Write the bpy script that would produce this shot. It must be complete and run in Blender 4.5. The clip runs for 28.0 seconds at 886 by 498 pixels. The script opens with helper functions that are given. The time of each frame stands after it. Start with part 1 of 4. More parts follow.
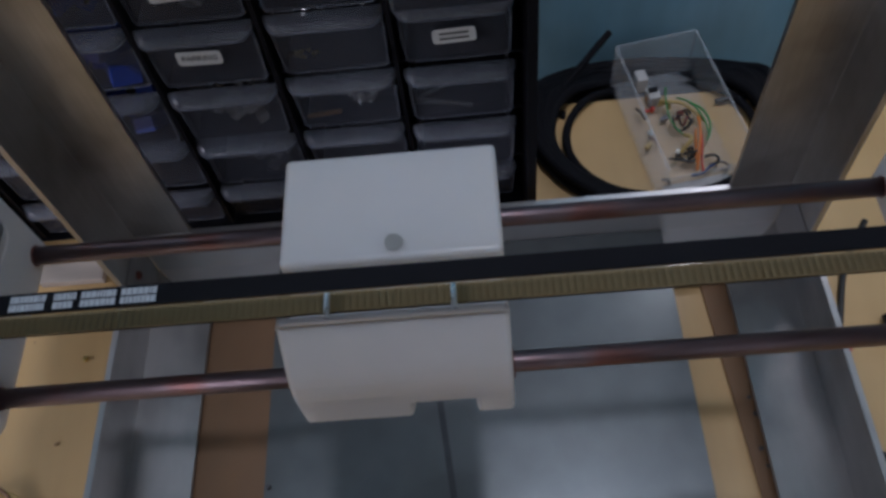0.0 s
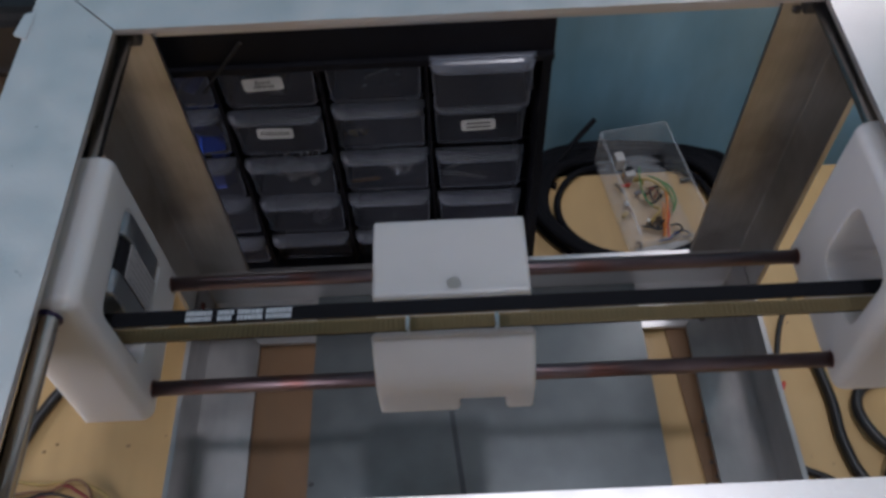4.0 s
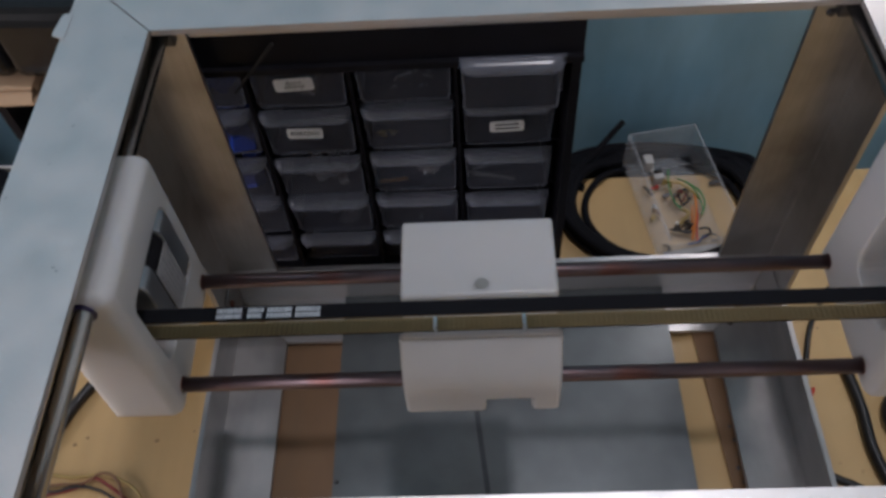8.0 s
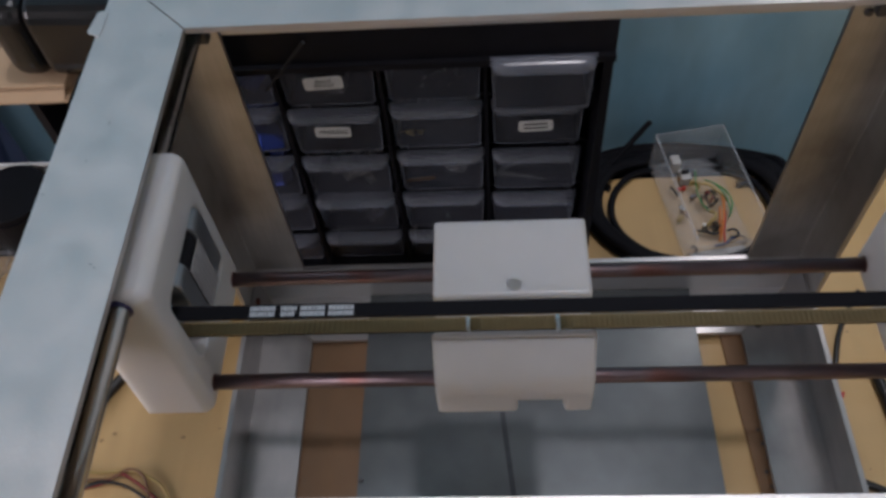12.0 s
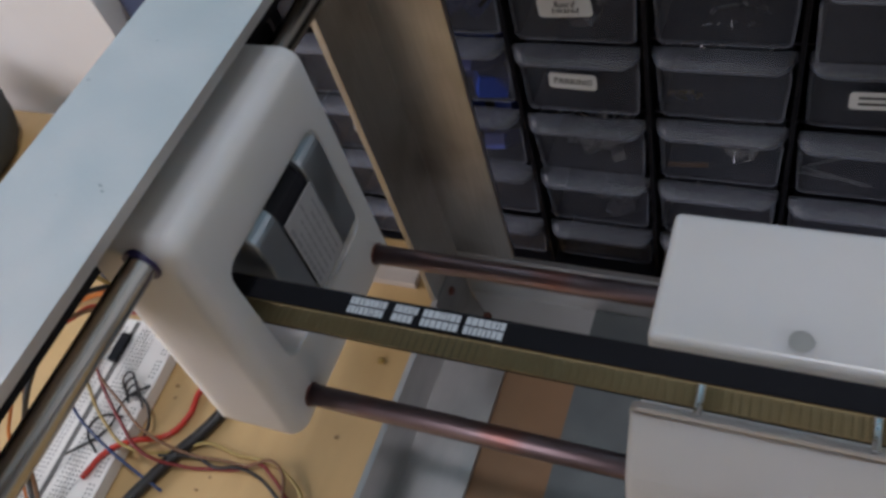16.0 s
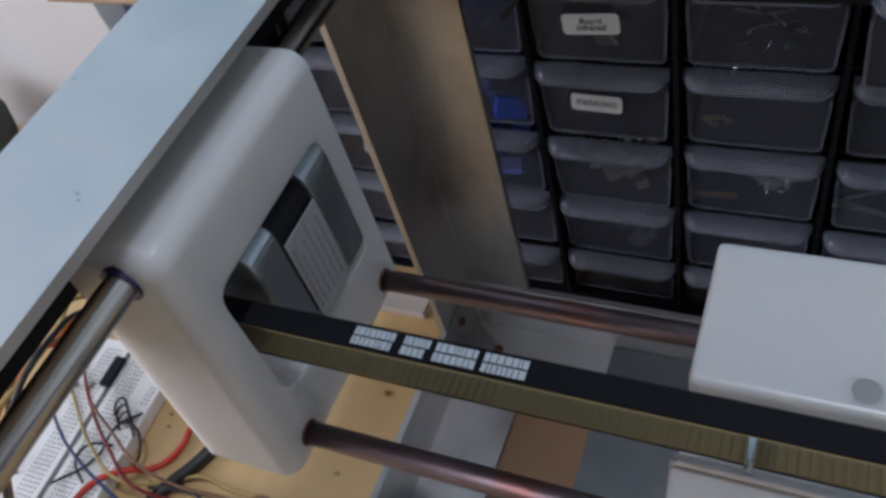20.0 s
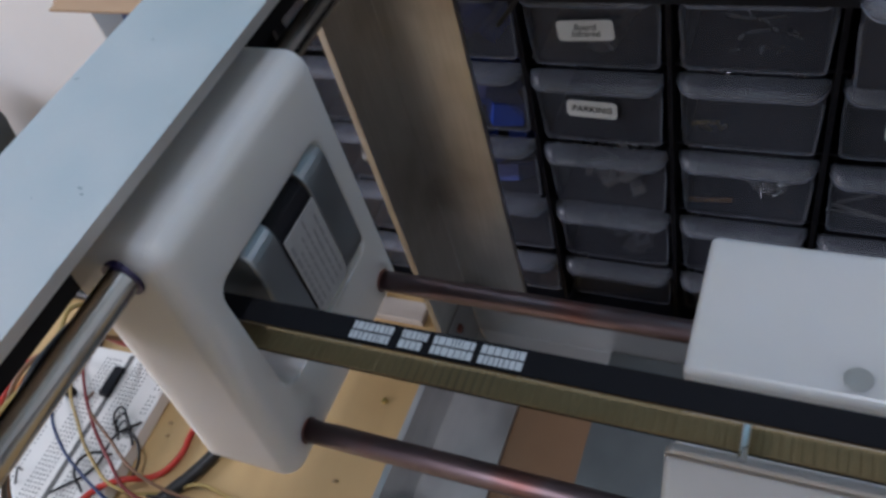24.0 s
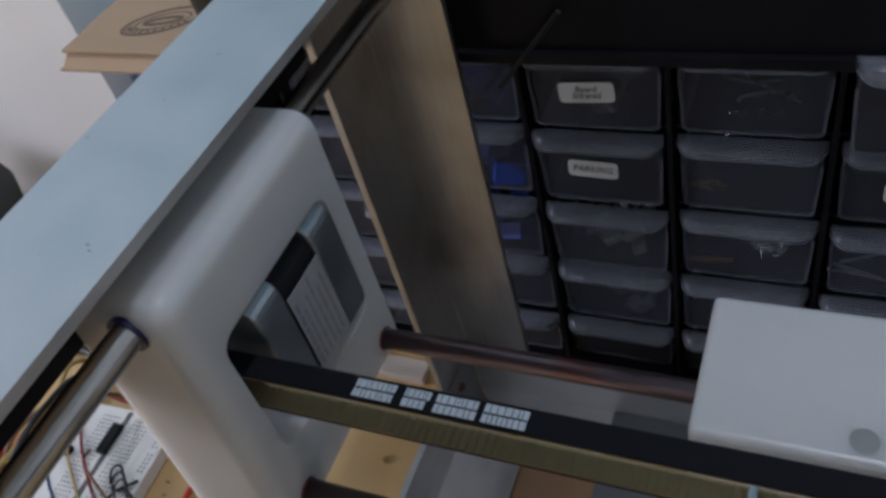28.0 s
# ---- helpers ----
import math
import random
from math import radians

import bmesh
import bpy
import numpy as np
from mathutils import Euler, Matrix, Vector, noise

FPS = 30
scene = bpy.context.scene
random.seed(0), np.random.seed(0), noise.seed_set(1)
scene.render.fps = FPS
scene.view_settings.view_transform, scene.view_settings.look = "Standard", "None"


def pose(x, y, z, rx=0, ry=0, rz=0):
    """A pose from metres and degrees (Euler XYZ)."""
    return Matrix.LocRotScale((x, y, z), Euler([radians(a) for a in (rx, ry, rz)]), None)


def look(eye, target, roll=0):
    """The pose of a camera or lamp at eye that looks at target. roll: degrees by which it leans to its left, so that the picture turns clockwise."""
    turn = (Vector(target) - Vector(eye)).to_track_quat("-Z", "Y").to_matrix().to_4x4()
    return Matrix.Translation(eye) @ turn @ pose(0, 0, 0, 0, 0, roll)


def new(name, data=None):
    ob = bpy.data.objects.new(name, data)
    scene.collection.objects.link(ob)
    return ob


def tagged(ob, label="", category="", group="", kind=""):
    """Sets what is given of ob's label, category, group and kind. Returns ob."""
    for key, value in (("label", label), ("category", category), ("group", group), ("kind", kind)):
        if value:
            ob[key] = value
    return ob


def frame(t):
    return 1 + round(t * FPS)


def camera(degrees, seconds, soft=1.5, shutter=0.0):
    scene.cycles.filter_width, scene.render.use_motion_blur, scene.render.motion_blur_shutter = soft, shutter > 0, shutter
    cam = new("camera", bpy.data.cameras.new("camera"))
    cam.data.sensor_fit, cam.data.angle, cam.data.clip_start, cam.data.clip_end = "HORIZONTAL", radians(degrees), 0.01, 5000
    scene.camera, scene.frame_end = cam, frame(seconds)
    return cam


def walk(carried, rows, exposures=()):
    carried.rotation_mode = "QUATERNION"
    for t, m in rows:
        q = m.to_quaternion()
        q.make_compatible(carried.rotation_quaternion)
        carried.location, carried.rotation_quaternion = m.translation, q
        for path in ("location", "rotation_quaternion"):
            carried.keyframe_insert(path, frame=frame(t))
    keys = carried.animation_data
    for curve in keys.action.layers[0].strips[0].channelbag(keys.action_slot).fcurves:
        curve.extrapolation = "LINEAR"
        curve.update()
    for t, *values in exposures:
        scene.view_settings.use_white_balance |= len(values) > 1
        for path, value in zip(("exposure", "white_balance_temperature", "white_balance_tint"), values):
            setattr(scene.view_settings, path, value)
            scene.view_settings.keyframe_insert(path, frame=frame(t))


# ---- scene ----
cam = camera(55.79, 28.0, soft=3.2)
# seconds, eye in metres, Euler degrees
ROWS = [
    (0, 0.0159, -0.2219, 0.4244, 31.02, 4.98, -2.35),
    (0.5, 0.0198, -0.2278, 0.4278, 30.61, 4.44, -0.48),
    (1, -0.0031, -0.2441, 0.4425, 31.91, 4.71, 2.24),
    (1.5, -0.0121, -0.2514, 0.4531, 32.58, 3.37, 1.81),
    (2, -0.0045, -0.2835, 0.5116, 35.16, 1.93, -0.96),
    (2.5, 0.0028, -0.2884, 0.5204, 35.08, 1.84, -1.44),
    (4.5, -0.0143, -0.2757, 0.5085, 34.27, 1.92, -1.92),
    (5, -0.0127, -0.2785, 0.5098, 34.02, 2.58, -0.77),
    (5.5, -0.0138, -0.2812, 0.5101, 34.31, 2.79, -0.45),
    (6, -0.0144, -0.2764, 0.5098, 34.44, 2.61, -0.75),
    (6.5, -0.0146, -0.2753, 0.5102, 34.54, 2.52, -0.62),
    (7, -0.0143, -0.2753, 0.5105, 34.56, 2.72, -0.56),
    (7.5, -0.0145, -0.2773, 0.5109, 34.69, 2.72, -0.46),
    (8, -0.0128, -0.2784, 0.5116, 34.69, 2.96, -0.33),
    (8.5, -0.0159, -0.2798, 0.5124, 34.66, 2.78, -0.44),
    (9, -0.0159, -0.2816, 0.5104, 34.83, 2.83, -0.38),
    (9.5, -0.0180, -0.2785, 0.5106, 34.47, 3.13, 0.02),
    (10, -0.0209, -0.2779, 0.5101, 34.43, 3.33, 0.46),
    (10.5, -0.0224, -0.2781, 0.5117, 34.58, 3.21, 0.47),
    (11, -0.0222, -0.2779, 0.5104, 34.74, 3.32, 0.39),
    (11.5, -0.0202, -0.2773, 0.5121, 34.76, 3.24, 0.36),
    (12, -0.0200, -0.2777, 0.5109, 34.72, 3.57, 0.65),
    (12.5, -0.0183, -0.2768, 0.5108, 34.60, 3.99, 1.11),
    (13, -0.0176, -0.2766, 0.5096, 34.85, 4.41, 1.96),
    (13.5, -0.0276, -0.2522, 0.4737, 34.47, 9.52, 6.83),
    (15.5, -0.0162, -0.2019, 0.4058, 34.75, 11.70, 18.08),
    (16, -0.0173, -0.2005, 0.3964, 37.46, 13.16, 19.61),
    (16.5, -0.0224, -0.1992, 0.3847, 40.70, 13.03, 20.65),
    (17, -0.0249, -0.1936, 0.3834, 41.57, 12.95, 21.36),
    (17.5, -0.0227, -0.1938, 0.3807, 40.68, 13.26, 20.93),
    (18, -0.0237, -0.1922, 0.3788, 40.55, 13.25, 20.83),
    (18.5, -0.0243, -0.1916, 0.3787, 40.37, 13.18, 20.85),
    (19, -0.0254, -0.1916, 0.3787, 40.17, 13.11, 21.00),
    (19.5, -0.0243, -0.1920, 0.3790, 40.25, 13.38, 21.09),
    (20, -0.0273, -0.1908, 0.3797, 39.83, 12.63, 21.09),
    (20.5, -0.0247, -0.1915, 0.3789, 40.16, 13.34, 21.06),
    (21, -0.0243, -0.1949, 0.3781, 40.60, 13.24, 20.90),
    (21.5, -0.0244, -0.1956, 0.3780, 40.73, 13.07, 20.89),
    (23.5, -0.0256, -0.1959, 0.3787, 40.88, 12.66, 20.77),
    (24, -0.0253, -0.1959, 0.3785, 40.92, 12.72, 20.82),
    (24.5, -0.0258, -0.1958, 0.3783, 40.92, 12.70, 20.79),
    (25, -0.0263, -0.1955, 0.3790, 40.84, 12.53, 20.92),
    (25.5, -0.0258, -0.1957, 0.3779, 40.86, 12.52, 20.75),
    (26, -0.0260, -0.1954, 0.3780, 40.82, 12.69, 20.74),
    (26.5, -0.0259, -0.1956, 0.3789, 43.56, 12.85, 21.03),
    (27, -0.0247, -0.1967, 0.3804, 45.37, 12.34, 21.38),
    (27.5, -0.0242, -0.1969, 0.3806, 45.22, 12.41, 21.16),
    (28, -0.0255, -0.1966, 0.3796, 44.89, 12.53, 21.11),
]
walk(cam, [(t, pose(x, y, z, a, b, c)) for t, x, y, z, a, b, c in ROWS],
     [(0, -0.37, 6000, 20), (1.5, -0.36, 5800, 20), (2.2, -0.32, 5800, 19), (4.5, -0.3, 6450, 21), (13, -0.14, 6700, 22), (16, 0.06, 6600, 19), (17, 0.1, 6100, 18), (26, 0.08, 6100, 18), (28, -0.26, 6050, 17)])

# ---- world and light ----
world = bpy.data.worlds.new("world")
scene.world = world
world.use_nodes = True
wn = world.node_tree.nodes
sky = wn.new("ShaderNodeTexSky")
sky.sky_type = "NISHITA"
sky.sun_disc = False
sky.sun_elevation, sky.sun_rotation = radians(40), radians(-80)
wn["Background"].inputs["Strength"].default_value = 0.12
world.node_tree.links.new(sky.outputs["Color"], wn["Background"].inputs["Color"])


def area_lamp(name, m, sx, sy, watts, color):
    lamp = bpy.data.lights.new(name, "AREA")
    lamp.shape, lamp.size, lamp.size_y, lamp.energy, lamp.color = "RECTANGLE", sx, sy, watts, color
    ob = new(name, lamp)
    ob.matrix_world = m
    return ob


# daylight from a window beyond the left end of the desk, an added fill from the wall behind the camera, a small lamp
# added at the back for the rail's glare and the ceiling bulb
area_lamp("side_window_light", look((-1.78, -0.8, 0.98), (0, 0, 0.2)), 1.1, 0.8, 16.5, (1.0, 0.97, 0.98))
# unseen fill added to brighten the back wall and the front faces
area_lamp("front_fill_light", look((-0.75, -2.18, 1.05), (0, 0, 0.2)), 1.0, 0.8, 5.5, (1.0, 0.97, 0.98))
# unseen lamp added where the back lower rail mirrors something bright
glare_lamp = area_lamp("rail_glare_light", look((0.238, 0.203, 0.35), (0.15, -0.05, 0)), 0.11, 0.1, 0.17, (1.0, 0.97, 0.95))
glare_lamp.data.spread = radians(130)
area_lamp("ceiling_bulb_light", look((0.22, 0.02, 2.25), (0.22, 0.02, 0)), 0.1, 0.1, 12, (0.94, 0.97, 1.0))


# ---- materials ----
def mat(name, base, rough=0.5, metal=0.0, var=0.12, scale=60.0, bump=0.0, bscale=400.0, stretch=(1, 1, 1), second=None, spots=0.5,
        sscale=14.0, alpha=1.0, sss=0.0, spec=0.5, rvar=0.08, soft=0.12):
    """A surface with two scales of variation, fine relief and, with second, stains of another colour."""
    m = bpy.data.materials.new(name)
    m.use_nodes = True
    nt = m.node_tree
    nd, lk = nt.nodes, nt.links
    bs = nd["Principled BSDF"]
    co = nd.new("ShaderNodeTexCoord")
    mp = nd.new("ShaderNodeMapping")
    mp.inputs["Scale"].default_value = stretch
    lk.new(co.outputs["Object"], mp.inputs["Vector"])
    n1 = nd.new("ShaderNodeTexNoise")
    n1.inputs["Scale"].default_value, n1.inputs["Detail"].default_value = scale, 6
    lk.new(mp.outputs["Vector"], n1.inputs["Vector"])
    n2 = nd.new("ShaderNodeTexNoise")
    n2.inputs["Scale"].default_value, n2.inputs["Detail"].default_value = sscale, 3
    lk.new(co.outputs["Object"], n2.inputs["Vector"])
    add = nd.new("ShaderNodeMath")
    add.operation = "ADD"
    lk.new(n1.outputs["Fac"], add.inputs[0])
    lk.new(n2.outputs["Fac"], add.inputs[1])
    ramp = nd.new("ShaderNodeMapRange")
    ramp.inputs["From Min"].default_value, ramp.inputs["From Max"].default_value = 0.6, 1.4
    ramp.inputs["To Min"].default_value, ramp.inputs["To Max"].default_value = 1 - var, 1 + var
    lk.new(add.outputs[0], ramp.inputs["Value"])
    mul = nd.new("ShaderNodeVectorMath")
    mul.operation = "SCALE"
    lk.new(ramp.outputs[0], mul.inputs["Scale"])
    if second:
        sel = nd.new("ShaderNodeMapRange")
        sel.inputs["From Min"].default_value, sel.inputs["From Max"].default_value = spots, spots + soft
        lk.new(n2.outputs["Fac"], sel.inputs["Value"])
        mix = nd.new("ShaderNodeMix")
        mix.data_type = "RGBA"
        mix.inputs[6].default_value, mix.inputs[7].default_value = (*base, 1), (*second, 1)
        lk.new(sel.outputs[0], mix.inputs[0])
        lk.new(mix.outputs[2], mul.inputs[0])
    else:
        mul.inputs[0].default_value = base
    lk.new(mul.outputs[0], bs.inputs["Base Color"])
    rr = nd.new("ShaderNodeMapRange")
    rr.inputs["From Min"].default_value, rr.inputs["From Max"].default_value = 0.3, 0.7
    rr.inputs["To Min"].default_value, rr.inputs["To Max"].default_value = max(rough - rvar, 0.02), min(rough + rvar, 1)
    lk.new(n1.outputs["Fac"], rr.inputs["Value"])
    lk.new(rr.outputs[0], bs.inputs["Roughness"])
    bs.inputs["Metallic"].default_value = metal
    bs.inputs["Specular IOR Level"].default_value = spec
    bs.inputs["Alpha"].default_value = alpha
    if sss:
        bs.inputs["Subsurface Weight"].default_value = sss
        bs.inputs["Subsurface Radius"].default_value = (1.0, 0.9, 0.75)
        bs.inputs["Subsurface Scale"].default_value = 0.022
    if bump:
        n3 = nd.new("ShaderNodeTexNoise")
        n3.inputs["Scale"].default_value, n3.inputs["Detail"].default_value = bscale, 4
        lk.new(mp.outputs["Vector"], n3.inputs["Vector"])
        bp = nd.new("ShaderNodeBump")
        bp.inputs["Strength"].default_value, bp.inputs["Distance"].default_value = bump, 0.0006
        lk.new(n3.outputs["Fac"], bp.inputs["Height"])
        lk.new(bp.outputs["Normal"], bs.inputs["Normal"])
    return m


# one aluminium, four tones: light and shading on rails and uprights are coloured in
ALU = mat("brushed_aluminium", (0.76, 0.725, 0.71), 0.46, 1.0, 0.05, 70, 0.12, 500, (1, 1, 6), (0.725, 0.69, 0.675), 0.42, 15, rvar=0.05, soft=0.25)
ALU_LEG = mat("shaded_aluminium_upright", (0.53, 0.52, 0.51), 0.37, 1.0, 0.16, 90, 0.08, 500, (8, 8, 0.4), (0.34, 0.32, 0.3), 0.45, 22, soft=0.25, rvar=0.06)
ALU_LOW = mat("grimy_shaded_aluminium", (0.45, 0.44, 0.435), 0.42, 0.95, 0.3, 55, 0.08, 500, (1, 0.3, 1), (0.26, 0.26, 0.26), 0.42, 22, soft=0.3, rvar=0.06)
ALU_LIT = mat("lit_aluminium", (0.6, 0.6, 0.605), 0.33, 0.8, 0.06, 60, 0.015, 500, (0.3, 3, 1), (0.5, 0.5, 0.505), 0.45, 16, soft=0.3, rvar=0.03)
SHEET = mat("zinc_sheet", (0.122, 0.139, 0.144), 0.31, 0.45, 0.16, 60, 0.04, 300, (1, 1, 1), (0.1, 0.114, 0.12), 0.4, 12, soft=0.35, rvar=0.02)
DARK_LINE = mat("dark_line", (0.07, 0.078, 0.085), 0.8, 0.0, 0.3, 120, spec=0.1)
HDPE = mat("white_nylon", (0.52, 0.52, 0.52), 0.34, 0.0, 0.03, 70, 0.05, 260, (1, 1, 1), (0.49, 0.49, 0.48), 0.5, 24, sss=0.9, soft=0.3, rvar=0.05)
PLUG = mat("nylon_plug", (0.43, 0.43, 0.38), 0.5, 0.0, 0.05, 200, sss=0.8)
STEEL = mat("polished_steel", (0.4, 0.4, 0.4), 0.21, 1.0, 0.12, 150, stretch=(1, 0.1, 1), rvar=0.04)
ROD = mat("rusty_steel_rod", (0.19, 0.142, 0.152), 0.36, 1.0, 0.25, 120, 0.1, 500, (0.3, 1, 1), (0.2, 0.1, 0.09), 0.55, 30, rvar=0.07)
ZINC = mat("zinc_screw", (0.66, 0.68, 0.7), 0.3, 1.0, 0.1, 200)
DARK_STEEL = mat("dark_steel", (0.1, 0.1, 0.105), 0.45, 0.9, 0.15, 100)
INK = mat("blue_ink", (0.015, 0.01, 0.06), 0.5, 0.0, 0.3, 200)
RUST = mat("rust", (0.11, 0.035, 0.025), 0.8, 0.0, 0.3, 200)
RUBBER = mat("black_rubber", (0.008, 0.0085, 0.011), 0.75, 0.0, 0.2, 200, 0.1, 600, spec=0.08)
BELT_IN = mat("tan_belt_fabric", (0.27, 0.205, 0.11), 0.75, 0.0, 0.2, 160, second=(0.16, 0.125, 0.075), spec=0.15, spots=0.55, sscale=18)
PRINT = mat("white_print", (0.42, 0.46, 0.5), 0.6, 0.0, 0.15, 500)
MOTOR_CAP = mat("cast_aluminium_cap", (0.33, 0.36, 0.39), 0.42, 1.0, 0.1, 120, 0.1, 700)
MOTOR_CORE = mat("black_laminations", (0.008, 0.008, 0.011), 0.6, 0.0, 0.2, 300, 0.3, 900, (1, 12, 1), spec=0.2)
PAPER = mat("label_paper", (0.72, 0.73, 0.72), 0.7, 0.0, 0.04, 200)
GREY_PAPER = mat("grey_label_paper", (0.3, 0.3, 0.31), 0.6, 0.0, 0.15, 300)
INK_BLACK = mat("black_pen", (0.006, 0.006, 0.01), 0.6, 0.0, 0.1, 200)
GREY_PRINT = mat("grey_print", (0.2, 0.2, 0.22), 0.6, 0.0, 0.1, 200)
DESK = mat("varnished_plywood", (0.56, 0.375, 0.17), 0.4, 0.0, 0.17, 45, 0.06, 200, (1, 0.12, 1), (0.48, 0.31, 0.13), 0.5, 13, soft=0.2)
# brown tone of the desk where it is shadowed
SHADED_DESK = mat("shaded_desk_brown", (0.19, 0.105, 0.05), 0.6, 0.0, 0.14, 60, 0.1, 300, (1, 0.3, 1), (0.14, 0.075, 0.035), 0.45, 16, soft=0.3)
DESK_EDGE = mat("plywood_edge", (0.3, 0.2, 0.1), 0.7, 0.0, 0.2, 80)
BLACK_PLASTIC = mat("black_plastic", (0.0085, 0.0088, 0.0118), 0.45, 0.0, 0.3, 100, 0.08, 500, spec=0.16)
DRAWER = mat("frosted_clear_plastic", (0.098, 0.106, 0.136), 0.32, 0.0, 0.12, 60, 0.02, 200, alpha=0.36, second=(0.062, 0.068, 0.092), spots=0.42, sscale=26, soft=0.3, rvar=0.02)
BIN = mat("smoky_plastic_bin", (0.02, 0.022, 0.028), 0.38, 0.0, 0.2, 60)
LIP = mat("frosted_clear_lip", (0.25, 0.28, 0.345), 0.21, 0.0, 0.15, 60, 0.02, 200, rvar=0.03, alpha=0.36, spec=0.8, second=(0.185, 0.205, 0.26), spots=0.45, sscale=70, soft=0.25)
ACRYLIC = mat("clear_acrylic", (0.75, 0.8, 0.85), 0.06, 0.0, 0.02, 60, alpha=0.13)
ACRYLIC_EDGE = mat("clear_acrylic_edge", (0.6, 0.65, 0.7), 0.15, 0.0, 0.02, 60, alpha=0.14)
BLUE_WALL = mat("blue_wall_paint", (0.3, 0.53, 0.65), 0.4, 0.0, 0.24, 34, 0.3, 60, (1, 1, 0.3), (0.22, 0.43, 0.55), 0.42, 12, soft=0.2)
WHITE_WALL = mat("white_plaster", (0.78, 0.77, 0.74), 0.8, 0.0, 0.04, 8, 0.2, 60)
FLOOR_TILE = mat("grey_floor", (0.3, 0.29, 0.27), 0.5, 0.0, 0.1, 6)
STICK = mat("dark_stick", (0.013, 0.012, 0.012), 0.7, 0.0, 0.2, 120)
PALE_WOOD = mat("bare_pale_wood", (0.5, 0.44, 0.38), 0.7, 0.0, 0.12, 90, 0.1, 300, (0.3, 2, 1))
CARDBOARD = mat("brown_cardboard", (0.42, 0.29, 0.18), 0.8, 0.0, 0.08, 50, 0.15, 200, (1, 4, 1))
CARD_PRINT = mat("cardboard_print", (0.16, 0.11, 0.08), 0.8, 0.0, 0.15, 90)
WHITE_LAM = mat("white_laminate", (0.88, 0.88, 0.87), 0.4, 0.0, 0.04, 12, 0.05, 60, second=(0.7, 0.7, 0.69), spots=0.6, sscale=10)
CASE = mat("glossy_black_case", (0.008, 0.008, 0.009), 0.18, 0.0, 0.2, 30, spec=0.4, rvar=0.04)
BOARD = mat("breadboard_plastic", (0.78, 0.77, 0.74), 0.45, 0.0, 0.03, 80)
HOLE = mat("breadboard_hole", (0.12, 0.12, 0.115), 0.7, 0.0, 0.1, 80)
WIRES = {n: mat(n + "_wire", c, 0.4, 0.0, 0.15, 120) for n, c in dict(black=(0.009, 0.009, 0.01), red=(0.5, 0.03, 0.015), yellow=(0.42, 0.3, 0.1),
         blue=(0.02, 0.045, 0.13), brown=(0.2, 0.1, 0.05), maroon=(0.2, 0.02, 0.02), grey=(0.12, 0.11, 0.1), green=(0.04, 0.22, 0.06), white=(0.7, 0.7, 0.66), orange=(0.6, 0.18, 0.03)).items()}
BLUE_PART = mat("blue_component", (0.01, 0.05, 0.36), 0.4, 0.0, 0.2, 90)
PALE_PART = mat("pale_grey_plastic", (0.46, 0.46, 0.45), 0.6, 0.0, 0.2, 90)
BRASS = mat("brass", (0.55, 0.4, 0.14), 0.3, 1.0, 0.15, 120)
AMBER = mat("amber_component", (0.48, 0.24, 0.07), 0.5, 0.0, 0.2, 90)
BLUE_CLOTH = mat("blue_grey_cloth", (0.07, 0.09, 0.17), 0.85, 0.0, 0.15, 90, 0.3, 700)
POUCH = mat("grey_cloth", (0.045, 0.05, 0.05), 0.85, 0.0, 0.2, 60, 0.3, 500)
NAVY_CLOTH = mat("navy_cloth", (0.02, 0.035, 0.1), 0.8, 0.0, 0.15, 90, 0.3, 700)
GLINT_METAL = mat("glint_metal", (0.75, 0.77, 0.8), 0.16, 1.0, 0.1, 200)
LIP_EDGE = mat("clear_lip_edge", (0.3, 0.33, 0.4), 0.1, 0.0, 0.1, 60, rvar=0.03, alpha=0.55, spec=1.0)
CLEAR_BAG = mat("clear_film", (0.4, 0.42, 0.46), 0.06, 0.0, 0.1, 60, 1.0, 160, alpha=0.16, rvar=0.03, spec=0.9)


# ---- mesh helpers ----
def link(name, bm, material, parent=None, label="", smooth=False):
    me = bpy.data.meshes.new(name)
    bm.normal_update()
    bm.to_mesh(me)
    bm.free()
    if smooth:
        for p in me.polygons:
            p.use_smooth = True
    me.materials.append(material)
    ob = new(name, me)
    if parent:
        ob.parent = parent
    if label:
        ob["label"] = label
    return ob


part = link


def thing(name, label, category, at=(0, 0, 0), rz=0, group="", kind=""):
    ob = new(name)
    ob.empty_display_size = 0.02
    ob.matrix_world = pose(*at, 0, 0, rz)
    return tagged(ob, label, category, group, kind)


def box(bm, x0, x1, y0, y1, z0, z1, bevel=0.0, seg=2):
    r = bmesh.ops.create_cube(bm, size=1, matrix=Matrix.LocRotScale(((x0 + x1) / 2, (y0 + y1) / 2, (z0 + z1) / 2), None, (x1 - x0, y1 - y0, z1 - z0)))
    if bevel:
        es = list({e for v in r["verts"] for e in v.link_edges})
        bmesh.ops.bevel(bm, geom=es, offset=bevel, segments=seg, affect="EDGES", profile=0.5)
    return bm


def B(*a, **k):
    return box(bmesh.new(), *a, **k)


def cyl(bm, a, b, r, n=20, r2=None):
    a, b = Vector(a), Vector(b)
    m = Matrix.Translation((a + b) / 2) @ (b - a).to_track_quat("Z", "Y").to_matrix().to_4x4()
    bmesh.ops.create_cone(bm, cap_ends=True, segments=n, radius1=r, radius2=r if r2 is None else r2, depth=(b - a).length, matrix=m)
    return bm


